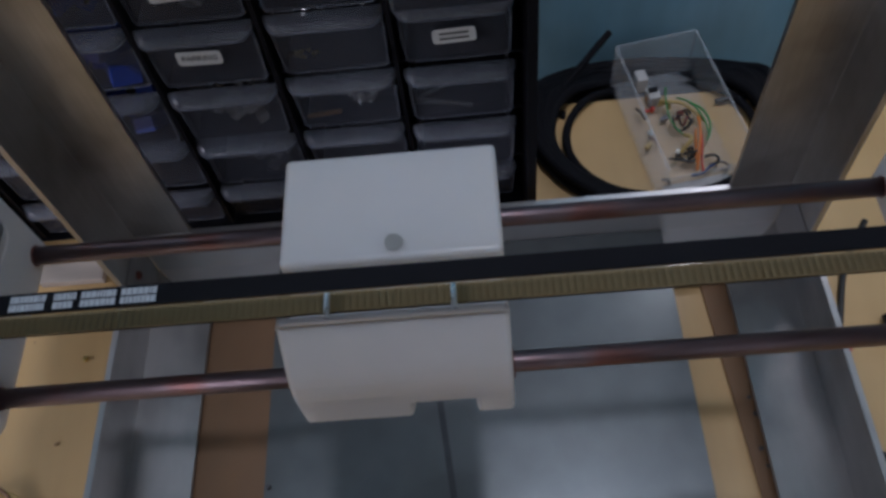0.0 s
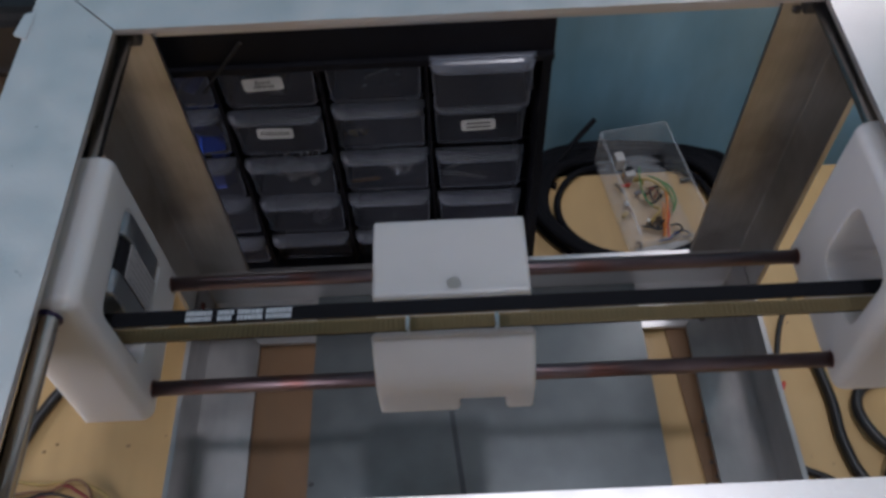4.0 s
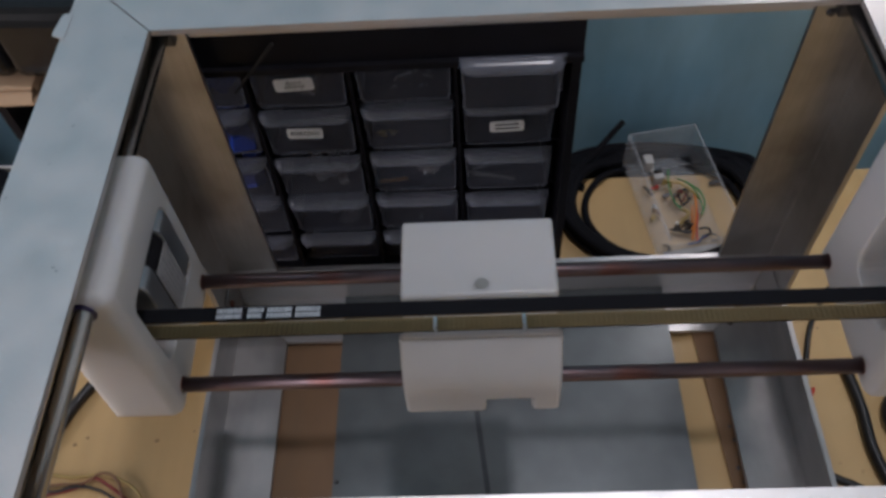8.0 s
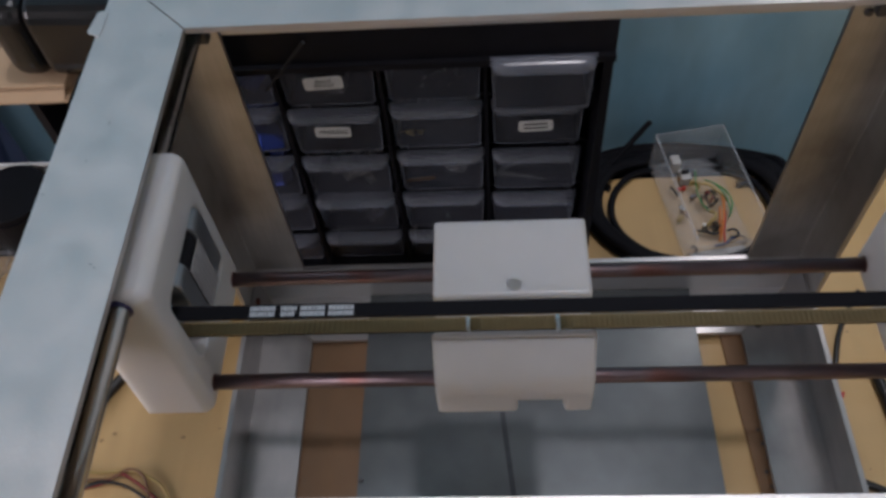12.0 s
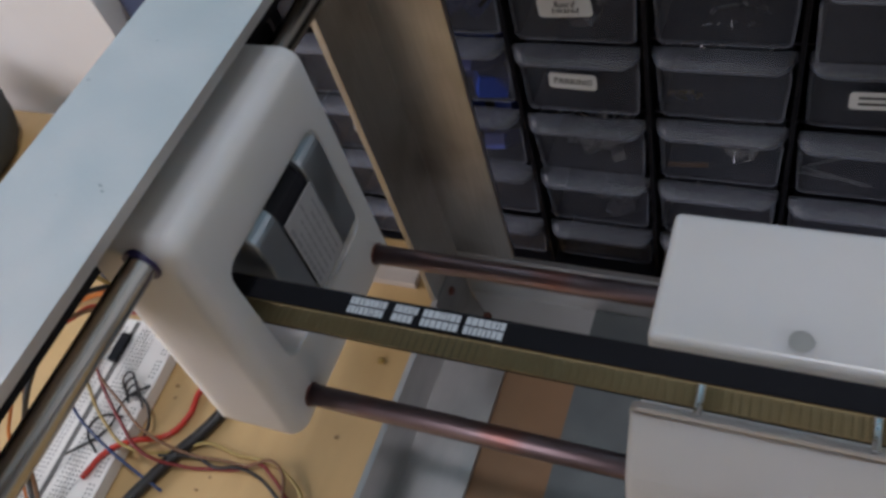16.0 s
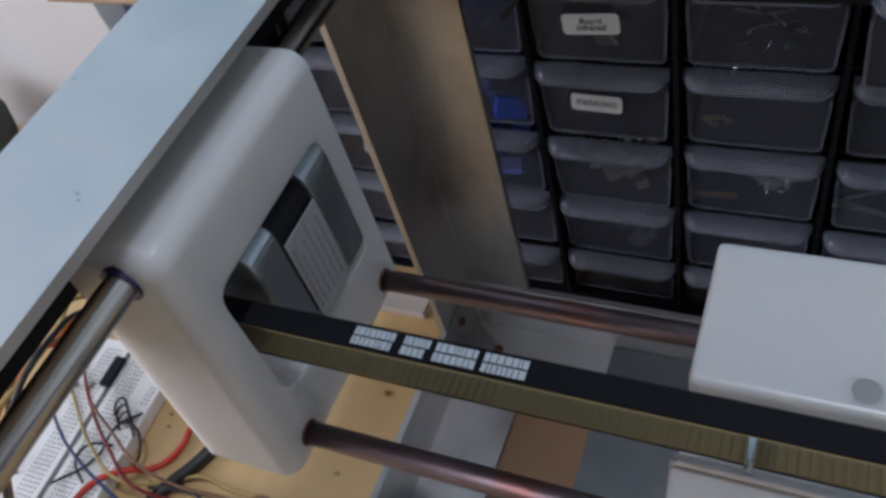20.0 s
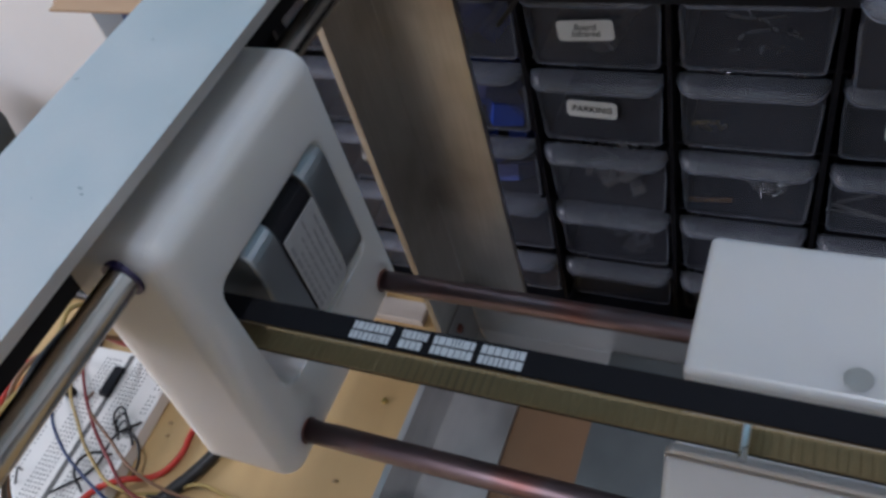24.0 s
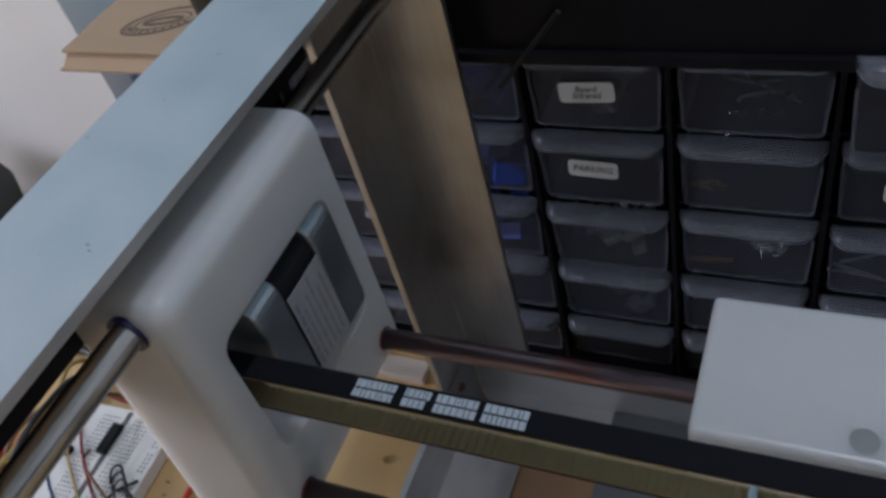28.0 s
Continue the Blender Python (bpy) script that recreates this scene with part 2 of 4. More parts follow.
def prism(bm, pts, axis, lo, hi):
    """Extrudes a closed outline along an axis: 0 takes (y, z), 1 takes (x, z), 2 takes (x, y)."""
    def at(p, h):
        return [(h, *p), (p[0], h, p[1]), (*p, h)][axis]
    a = [bm.verts.new(at(p, lo)) for p in pts]
    b = [bm.verts.new(at(p, hi)) for p in pts]
    n = len(pts)
    fs = [bm.faces.new(a), bm.faces.new(b[::-1])]
    for i in range(n):
        fs.append(bm.faces.new((a[i], b[i], b[(i + 1) % n], a[(i + 1) % n])))
    bmesh.ops.recalc_face_normals(bm, faces=fs)
    return bm


def rounded(pts, radii, seg=5):
    """An outline with its corners rounded."""
    out, n = [], len(pts)
    for i, p in enumerate(pts):
        p = Vector(p)
        r = radii[i] if isinstance(radii, (list, tuple)) else radii
        if r <= 0:
            out.append(tuple(p))
            continue
        a, b = (Vector(pts[i - 1]) - p), (Vector(pts[(i + 1) % n]) - p)
        a, b = p + a.normalized() * min(r, a.length * 0.49), p + b.normalized() * min(r, b.length * 0.49)
        for k in range(seg + 1):
            t = k / seg
            out.append(tuple(a * (1 - t) ** 2 + p * 2 * t * (1 - t) + b * t * t))
    return out


def tube(name, pts, r, material, parent=None, res=3, cyclic=False):
    """A cable along smooth points, as a mesh."""
    cu = bpy.data.curves.new(name, "CURVE")
    cu.dimensions, cu.bevel_depth, cu.bevel_resolution, cu.resolution_u, cu.use_fill_caps = "3D", r, res, 6, True
    sp = cu.splines.new("BEZIER")
    sp.bezier_points.add(len(pts) - 1)
    for q, p in zip(sp.bezier_points, pts):
        q.co, q.handle_left_type, q.handle_right_type = p, "AUTO", "AUTO"
    sp.use_cyclic_u = cyclic
    tmp = bpy.data.objects.new("tmp", cu)
    scene.collection.objects.link(tmp)
    me = bpy.data.meshes.new_from_object(tmp.evaluated_get(bpy.context.evaluated_depsgraph_get()))
    bpy.data.objects.remove(tmp)
    bpy.data.curves.remove(cu)
    me.materials.clear()
    me.materials.append(material)
    for p in me.polygons:
        p.use_smooth = True
    ob = new(name, me)
    if parent:
        ob.parent = parent
    return ob


def soften(ob, w, seg=2, angle=40):
    md = ob.modifiers.new("bevel", "BEVEL")
    md.width, md.segments, md.limit_method, md.angle_limit = w, seg, "ANGLE", radians(angle)
    return ob


def lettering(name, text, size, m, material, parent=None, sx=1.0):
    """Flat raised letters in the built-in font, centred at the pose m."""
    cu = bpy.data.curves.new(name, "FONT")
    cu.body, cu.size, cu.align_x, cu.align_y, cu.extrude, cu.resolution_u, cu.space_line = text, size, "CENTER", "CENTER", 0.00005, 2, 0.75
    cu.offset, cu.shear = 0.00003, 0.15
    tmp = bpy.data.objects.new("tmp", cu)
    scene.collection.objects.link(tmp)
    me = bpy.data.meshes.new_from_object(tmp.evaluated_get(bpy.context.evaluated_depsgraph_get()))
    bpy.data.objects.remove(tmp)
    bpy.data.curves.remove(cu)
    me.transform(m @ Matrix.Diagonal((sx, 1, 1, 1)))
    me.materials.clear()
    me.materials.append(material)
    ob = new(name, me)
    if parent:
        ob.parent = parent
    return ob


# ---- room ----
def structure(name, bm, material, label, category):
    return tagged(link(name, bm, material), label, category, kind="structure")


WALL_Y = 0.215
structure("floor", B(-1.9, 1.5, -2.2, WALL_Y + 0.1, -0.8, -0.75), FLOOR_TILE, "plain grey workshop floor under the desk", "floor")
bw = box(bmesh.new(), -1.9, 1.5, WALL_Y, WALL_Y + 0.1, -0.75, 2.4)
structure("wall_north", bw, BLUE_WALL, "light blue painted wall behind the desk", "wall")
structure("wall_east", B(1.4, 1.5, -2.2, WALL_Y, -0.75, 2.4), WHITE_WALL, "plain painted side wall", "wall")
# unseen wall, with an opening made for the front fill
bw = box(bmesh.new(), -1.9, -1.3, -2.3, -2.2, -0.75, 2.4)
box(bw, -0.2, 1.5, -2.3, -2.2, -0.75, 2.4)
box(bw, -1.3, -0.2, -2.3, -2.2, -0.75, 0.6)
box(bw, -1.3, -0.2, -2.3, -2.2, 1.5, 2.4)
structure("wall_south", bw, WHITE_WALL, "plain painted wall with a window opening", "wall")
bw = box(bmesh.new(), -1.9, -1.8, -2.2, -1.4, -0.75, 2.4)
box(bw, -1.9, -1.8, -0.2, WALL_Y, -0.75, 2.4)
box(bw, -1.9, -1.8, -1.4, -0.2, -0.75, 0.5)
box(bw, -1.9, -1.8, -1.4, -0.2, 1.4, 2.4)
structure("wall_west", bw, WHITE_WALL, "plain painted wall with a window opening", "wall")
structure("ceiling", B(-1.9, 1.5, -2.2, WALL_Y + 0.1, 2.4, 2.45), WHITE_WALL, "plain white ceiling", "ceiling")

DESK_Y = 0.139
tagged(link("paint_fleck", cyl(bmesh.new(), (0.1, WALL_Y - 0.0004, 0.098), (0.1, WALL_Y - 0.00005, 0.098), 0.0016, 10), PAPER), "white fleck stuck to the blue wall", "mark")
desk = thing("desk", "yellow varnished plywood desk top, scuffed and dotted", "desk", (0, 0, -0.75))
tp = part("tabletop", B(-1.15, 0.85, -0.75, DESK_Y, 0.732, 0.75, bevel=0.0015), DESK, desk)
for x in (-1.08, 0.78):
    for y in (-0.68, 0.08):
        part("leg", B(x - 0.025, x + 0.025, y - 0.025, y + 0.025, 0, 0.731), DESK_EDGE, desk)

# ---- frame of aluminium angle ----
W, TH = 0.0375, 0.003
X0, X1, Y0, Y1, ZT = -0.186, 0.187, -0.239, 0.0385, 0.279
XI0, XI1 = X0 + W, X1 - W


def mitred(side, prof, z, inset=(0, 0, 0, 0)):
    """One angle rail of the rectangle, its ends cut at 45 degrees; prof: (inset, height); inset: of the whole rectangle at west, east, south, north."""
    x0, x1, y0, y1 = X0 + inset[0], X1 - inset[1], Y0 + inset[2], Y1 - inset[3]
    bm = bmesh.new()
    ends = []
    for s in (0, 1):
        ring = []
        for d, h in prof:
            if side in "ns":
                x = x0 + d if s == 0 else x1 - d
                y = y1 - d if side == "n" else y0 + d
            else:
                y = y0 + d if s == 0 else y1 - d
                x = x0 + d if side == "w" else x1 - d
            g = 0.00045 if s == 0 else -0.00045
            ring.append(bm.verts.new((x + (g if side in "ns" else 0), y + (g if side in "we" else 0), z + h)))
        ends.append(ring)
    n = len(prof)
    bm.faces.new(ends[0])
    bm.faces.new(ends[1][::-1])
    for i in range(n):
        bm.faces.new((ends[0][i], ends[1][i], ends[1][(i + 1) % n], ends[0][(i + 1) % n]))
    bmesh.ops.recalc_face_normals(bm, faces=bm.faces[:])
    return bm


frame_ob = thing("plotter_frame", "open box frame of mitred brushed aluminium angle standing on the desk", "machine frame")
TOP = [(0, 0), (W, 0), (W, -TH), (TH, -TH), (TH, -W + 0.0035), (0, -W + 0.0035)]
LIFT = 0.0052
LOW = [(0, 0), (W, 0), (W, TH), (TH, TH), (TH, W + 0.002), (0, W + 0.002)]
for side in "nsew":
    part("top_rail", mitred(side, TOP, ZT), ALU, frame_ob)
    # back rail toned lighter for its glare, the others darker for their shading
    part("bottom_rail", mitred(side, LOW, LIFT, (0.004, 0.004, 0.004, 0.004)), ALU_LIT if side == "n" else ALU_LOW, frame_ob, "back lower rail in a lighter, lit tone" if side == "n" else "grimy lower rail in a darker, shaded tone")
for sx in (0, 1):
    for sy in (0, 1):
        g = TH + 0.0003
        xs, ys = (X0 + g if sx == 0 else X1 - g), (Y0 + g if sy == 0 else Y1 - g)
        dx, dy = (1 if sx == 0 else -1), (1 if sy == 0 else -1)
        pr = [(0, 0), (W - 0.002, 0), (W - 0.002, TH), (TH, TH), (TH, W - 0.002), (0, W - 0.002)]
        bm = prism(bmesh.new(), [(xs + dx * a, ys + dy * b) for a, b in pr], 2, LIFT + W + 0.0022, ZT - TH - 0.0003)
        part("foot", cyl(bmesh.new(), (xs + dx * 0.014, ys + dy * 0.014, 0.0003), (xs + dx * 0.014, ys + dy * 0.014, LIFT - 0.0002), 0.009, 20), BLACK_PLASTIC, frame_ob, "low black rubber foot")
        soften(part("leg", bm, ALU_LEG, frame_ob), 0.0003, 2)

for x, y in ((X0 + 0.022, Y1 - 0.022), (X1 - 0.022, Y1 - 0.022), (X0 + 0.034, Y1 - 0.03), (X1 - 0.03, Y1 - 0.036)):
    part("screw_head", cyl(bmesh.new(), (x, y, LIFT + TH + 0.0001), (x, y, LIFT + TH + 0.0019), 0.0026, 16, 0.002), RUST if x < 0 else DARK_STEEL, frame_ob, "rusty screw head")
for x, z in ((XI0 - 0.012, 0.03), (XI1 + 0.01, 0.028), (XI1 + 0.006, 0.246), (XI1 + 0.016, 0.25), (XI0 - 0.012, 0.256)):
    part("rivet", cyl(bmesh.new(), (x, Y1 - 2 * TH - 0.0006, z), (x, Y1 - 2 * TH - 0.002, z), 0.0022, 14, 0.0016), DARK_STEEL if x > 0 else ZINC, frame_ob, "rivet through the upright")
# black bars standing in for the shadowed inner face of the rails
for x in (X0 + TH + 0.0006, X1 - TH - 0.0046):
    part("shadow_bar", B(x, x + 0.004, Y0 + 0.045, Y1 - 0.045, ZT - W + 0.0045, ZT - TH - 0.001), BLACK_PLASTIC, frame_ob, "black bar for the shadow inside the rail")
part("screw_head", cyl(bmesh.new(), (X0 + 0.0071, 0.0134, 0.0345), (X0 + 0.0089, 0.0134, 0.0345), 0.0026, 16, 0.002), RUST, frame_ob, "rusty screw head")
# nicks, specks and a curl of tape on the top rails
rnd = random.Random(21)
for k in range(16):
    x, y = rnd.uniform(X0 + 0.002, XI0 - 0.002), rnd.uniform(-0.16, Y1 - 0.004)
    bm = bmesh.new()
    bmesh.ops.create_icosphere(bm, subdivisions=1, radius=rnd.uniform(0.0002, 0.0004), matrix=pose(x, y, ZT + 0.0001, 0, 0, rnd.uniform(0, 180)) @ Matrix.Diagonal((rnd.uniform(1, 3), 1, 0.15, 1)))
    part("speck", bm, PAPER if k % 3 == 0 else ALU_LEG, frame_ob, "tiny fleck on the rail")
bm = bmesh.new()
prism(bm, rounded([(X0 - 0.0042, 0.0), (X0 + 0.002, -0.003), (X0 + 0.002, 0.014), (X0 - 0.0025, 0.0135)], 0.0015), 2, ZT + 0.00015, ZT + 0.0005)
part("tape_tab", bm, ALU, frame_ob, "scrap of foil tape stuck over the rail edge")
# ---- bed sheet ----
bed = thing("bed_sheet", "grey zinc sheet lying across the lower rails with a dark line", "metal sheet", (0.002, 0, LIFT + TH + 0.0004))
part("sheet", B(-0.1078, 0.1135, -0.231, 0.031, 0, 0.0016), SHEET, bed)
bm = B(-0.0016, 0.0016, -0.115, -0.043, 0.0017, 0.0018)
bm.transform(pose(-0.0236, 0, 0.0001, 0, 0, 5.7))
part("centre_line", bm, DARK_LINE, bed, "dark centre line")

# brown strips laid where the desk between rails and sheet is in shadow
strip = thing("shaded_desk_strip", "thin brown strip for the shadowed desk by the lower rails", "board", (-0.1285, 0, 0.0002))
part("strip", B(-0.032, 0.03, Y0 + 0.02, Y1 - 0.02, 0, 0.0026), SHADED_DESK, strip)
strip = thing("shaded_desk_strip", "narrow brown strip for the shadowed desk by the lower rail", "board", (0.153, 0, 0.0002))
bm = prism(bmesh.new(), [(-0.0215, 0.018), (0.012, 0.018), (0.012, -0.216), (-0.0085, -0.216)], 2, 0, 0.0026)
part("strip", bm, SHADED_DESK, strip)
for q in range(5):
    bm = cyl(bmesh.new(), (0, 0, 0.0027), (0, 0, 0.003), 0.0011 + 0.0003 * (q % 2), 9)
    bm.transform(pose(-0.009 + 0.0012 * (q % 3), -0.07 - 0.009 * q, 0))
    part("stain", bm, DARK_STEEL, strip, "dark spot on the strip")
bs = thing("corner_screw", "small screw head at the corner of the metal sheet", "screw", (-0.1037, -0.1025, LIFT + TH + 0.0022))
part("head", cyl(bmesh.new(), (0, 0, 0), (0, 0, 0.0015), 0.0016, 14, 0.0012), DARK_STEEL, bs)

# ---- Y rods ----
RZ = 0.2605
for sx, x in ((0, -0.153), (1, 0.158)):
    rod = thing("slide_rod", "polished steel slide rod under the top rail", "rod", (x, 0, RZ), group="long slide rods")
    part("rod", cyl(bmesh.new(), (0, Y0 + 0.004, 0), (0, Y1 - 0.008, 0), 0.0037, 24), STEEL, rod, smooth=True)
    for y in (Y0 + 0.006, Y1 - 0.02):
        soften(part("rod_clamp", B(-0.006, 0.0055, y, y + 0.006, -0.0065, ZT - RZ - TH - 0.0005), DARK_STEEL, rod), 0.001)

# ---- end blocks ----
BY0, BY1, BZ0, BZ1 = -0.131, -0.0595, 0.1795, 0.268
ROD_Z, RB_Y, RF_Y = 0.1855, -0.0665, -0.1193


def end_block(name, xin, xout, sgn, label):
    th = thing(name, label, "end block", (0, 0, 0), group="gantry end blocks")
    bm = B(min(xin, xout), max(xin, xout), BY0, BY1, BZ0, BZ1)
    for v in bm.verts:
        if v.co.y < -0.1 and v.co.z > 0.22:
            v.co.y += 0.0045
    es = []
    for e in bm.edges:
        p, q = e.verts[0].co, e.verts[1].co
        inner = abs(p.x - xin) < 1e-4 and abs(q.x - xin) < 1e-4
        top, front = p.z > 0.22 and q.z > 0.22, p.y < -0.1 and q.y < -0.1
        if (inner and (top or front)) or (top and front):
            es.append(e)
    bmesh.ops.bevel(bm, geom=es, offset=0.0052, segments=8, affect="EDGES", profile=0.5)
    ob = part("block", bm, HDPE, th)
    return th, ob


def cut(ob, bm):
    """Cuts the solid bm out of ob."""
    tool = link("tool", bm, HDPE)
    md = ob.modifiers.new("cut", "BOOLEAN")
    md.object, md.operation, md.solver = tool, "DIFFERENCE", "EXACT"
    dg = bpy.context.evaluated_depsgraph_get()
    me = bpy.data.meshes.new_from_object(ob.evaluated_get(dg))
    ob.modifiers.clear()
    ob.data = me
    bpy.data.objects.remove(tool)
    return ob


left, lb = end_block("end_block", -0.1415, -0.1705, -1, "white nylon block with a motor pocket, sliding on the steel rod")
cut(lb, prism(bmesh.new(), rounded([(-0.1175, 0.2025), (-0.0668, 0.2025), (-0.0668, 0.2468), (-0.1175, 0.2468)], 0.0055), 0, -0.2, -0.13))
soften(lb, 0.0005, 3, 30)
right, rb = end_block("end_block", 0.1475, 0.1765, 1, "white nylon block holding the belt idler on the steel rod")
cut(rb, prism(bmesh.new(), rounded([(-0.1175, 0.207), (-0.082, 0.207), (-0.082, 0.247), (-0.1175, 0.247)], 0.009), 0, 0.13, 0.1712))
soften(rb, 0.0006, 3, 30)
for th, x in ((left, -0.153), (right, 0.158)):
    part("bushing", cyl(bmesh.new(), (x, BY0 + 0.0034, RZ), (x, BY0 + 0.008, RZ), 0.0048, 24), INK if th is left else RUST, th, "hole rim marked with dark ink" if th is left else "rust-stained hole rim")

for th, x in ((left, -0.1414), (right, 0.1474)):
    for y in (RB_Y, RF_Y):
        part("rust_ring", cyl(bmesh.new(), (x - 0.0003, y, ROD_Z), (x + 0.0003, y, ROD_Z), 0.0037, 20), RUST, th, "rust-stained rod hole")

# ---- stepper motor ----
motor = thing("stepper_motor", "square stepper motor with silver end caps and black laminations", "motor", (-0.1615, 0, 0.2245))


def motor_slab(y0, y1, h, ch):
    return prism(bmesh.new(), rounded([(-h, -h), (h, -h), (h, h), (-h, h)], ch * 1.7, 6), 1, y0, y1)


soften(part("rear_cap", motor_slab(-0.079, -0.0675, 0.0208, 0.0035), MOTOR_CAP, motor), 0.0008)
part("core", motor_slab(-0.0955, -0.0791, 0.0203, 0.0055), MOTOR_CORE, motor)
soften(part("front_cap", motor_slab(-0.1065, -0.0956, 0.0208, 0.0035), MOTOR_CAP, motor), 0.0008)
part("pulley", cyl(bmesh.new(), (0, -0.1162, 0), (0, -0.1068, 0), 0.0058, 24), MOTOR_CAP, motor)
lab = part("rating_label", B(0.0209, 0.0212, -0.0953, -0.0793, -0.0175, 0.0125), GREY_PAPER, motor, "grey paper rating label")
rnd = random.Random(4)
for k in range(6):
    y = -0.0945 + k * 0.0025
    z = -0.0145
    while z < (0.0095, 0.004, 0.008, 0.0095, 0.002, 0.006)[k]:
        q = rnd.uniform(0.0012, 0.0042)
        part("print_bar", B(0.02121, 0.02128, y, y + 0.0007 + 0.0006 * (k == 0), z, z + q), GREY_PRINT, lab)
        z += q + 0.0007
part("shaft", cyl(bmesh.new(), (0, -0.1172, 0), (0, -0.1163, 0), 0.0025, 16), ZINC, motor)

# ---- drive belt ----
BX0, BX1, BELT_Z, BR = -0.1615, 0.1625, 0.2245, 0.0062
BELT_Y0, BELT_Y1 = -0.1147, -0.1085
belt = thing("drive_belt", "closed toothed belt, black outside and tan inside", "belt")
bm = bmesh.new()
loop_o, loop_i = [], []
for k in range(17):
    a = radians(90 + 180 * k / 16)
    loop_o.append((BX0 + math.cos(a) * (BR + 0.0008), BELT_Z + math.sin(a) * (BR + 0.0008)))
    loop_i.append((BX0 + math.cos(a) * BR, BELT_Z + math.sin(a) * BR))
for k in range(17):
    a = radians(-90 + 180 * k / 16)
    loop_o.append((BX1 + math.cos(a) * (BR + 0.0008), BELT_Z + math.sin(a) * (BR + 0.0008)))
    loop_i.append((BX1 + math.cos(a) * BR, BELT_Z + math.sin(a) * BR))


def ring_band(loop_a, loop_b):
    bm = bmesh.new()
    n = len(loop_a)
    v = [[bm.verts.new((p[0], y, p[1])) for p in lp] for lp, y in ((loop_a, BELT_Y0), (loop_a, BELT_Y1), (loop_b, BELT_Y1), (loop_b, BELT_Y0))]
    for i in range(n):
        j = (i + 1) % n
        for q in range(4):
            bm.faces.new((v[q][i], v[q][j], v[(q + 1) % 4][j], v[(q + 1) % 4][i]))
    bmesh.ops.recalc_face_normals(bm, faces=bm.faces[:])
    return bm


part("outer_layer", ring_band(loop_o, loop_i), RUBBER, belt)
loop_j = [(min(max(x, BX0), BX1) + (x - min(max(x, BX0), BX1)) * 0.93, BELT_Z + (z - BELT_Z) * 0.93) for x, z in loop_i]
part("inner_layer", ring_band([(x, BELT_Z + (z - BELT_Z) * 0.998) for x, z in loop_i], loop_j), BELT_IN, belt, "tan fabric inner face")

TOOTH = bpy.data.meshes.new("tooth")
bm = prism(bmesh.new(), [(-0.0007, 0), (0.0007, 0), (0.0005, 0.00016), (-0.0005, 0.00016)], 1, BELT_Y0 + 0.0001, BELT_Y1 - 0.0001)
bm.to_mesh(TOOTH)
bm.free()
TOOTH.materials.append(BELT_IN)
for k in range(146):
    ob = new("tooth", TOOTH)
    ob.parent = belt
    ob.location = (-0.148 + k * 0.00203, 0, BELT_Z - BR * 0.93)
# printed blocks on the upper run
random.seed(3)
for g, (a, b_) in enumerate(((0, 0.0108), (0.0123, 0.0185), (0.02, 0.0297), (0.0312, 0.041))):
    for row in range(2):
        x = -0.1154 + a
        while x < -0.1154 + b_ - 0.0008:
            w = random.uniform(0.0005, 0.0015)
            y = BELT_Y0 + 0.0007 + row * 0.00255
            part("print_bar", B(x, min(x + w, -0.1154 + b_), y, y + 0.0021, BELT_Z + BR + 0.00082, BELT_Z + BR + 0.0009), PRINT, belt, "white printed bar")
            x += w + 0.00022

part("idler", cyl(bmesh.new(), (BX1, -0.1165, BELT_Z), (BX1, -0.1072, BELT_Z), 0.0055, 24), MOTOR_CAP, right, "small metal idler inside the belt")

# ---- gantry rods ----
for y in (RB_Y, RF_Y):
    th = thing("gantry_rod", "rust-stained steel rod spanning the two white blocks", "rod", (0, y, ROD_Z), group="gantry rods")
    part("rod", cyl(bmesh.new(), (-0.150, 0, 0), (0.156, 0, 0), 0.0033, 24), ROD, th, smooth=True)

# ---- carriage ----
CX = -0.012
car = thing("tool_carriage", "white nylon carriage block clamped to the belt on two rods", "carriage", (CX, 0, 0))
prof = [(-0.1, 0.2205), (-0.0615, 0.2205), (-0.0575, 0.1735), (-0.128, 0.1735), (-0.1315, 0.178), (-0.1315, 0.2), (-0.1175, 0.2225), (-0.1165, 0.206), (-0.1, 0.206)]
bm = prism(bmesh.new(), rounded(prof, [0, 0, 0, 0, 0, 0.009, 0.004, 0, 0], 5), 0, -0.0325, 0.0325)
body = part("body", bm, HDPE, car)
cut(body, B(-0.0105, 0.009, -0.15, -0.108, 0.16, 0.1875))
soften(body, 0.0017, 4).modifiers[0].use_clamp_overlap = False
part("plug", cyl(bmesh.new(), (0.001, -0.0945, 0.2195), (0.001, -0.0945, 0.22058), 0.0028, 20), PLUG, car)
part("bore", cyl(bmesh.new(), (0.0088, RF_Y, 0.1795), (0.0092, RF_Y, 0.1795), 0.0035, 16), RUST, car, "dark rusty bore")
for x in (-0.0329, 0.0329):
    for y in (RB_Y, RF_Y):
        part("bushing", cyl(bmesh.new(), (x - 0.0004, y, ROD_Z), (x + 0.0004, y, ROD_Z), 0.0049, 20), RUST, car, "rust-stained bushing")
for x in (-0.018, 0.0175):
    part("clamp_pin", cyl(bmesh.new(), (x, -0.1175, 0.2205), (x, -0.1075, 0.2205), 0.0009, 10), ZINC, car, "small zinc clamp pin")

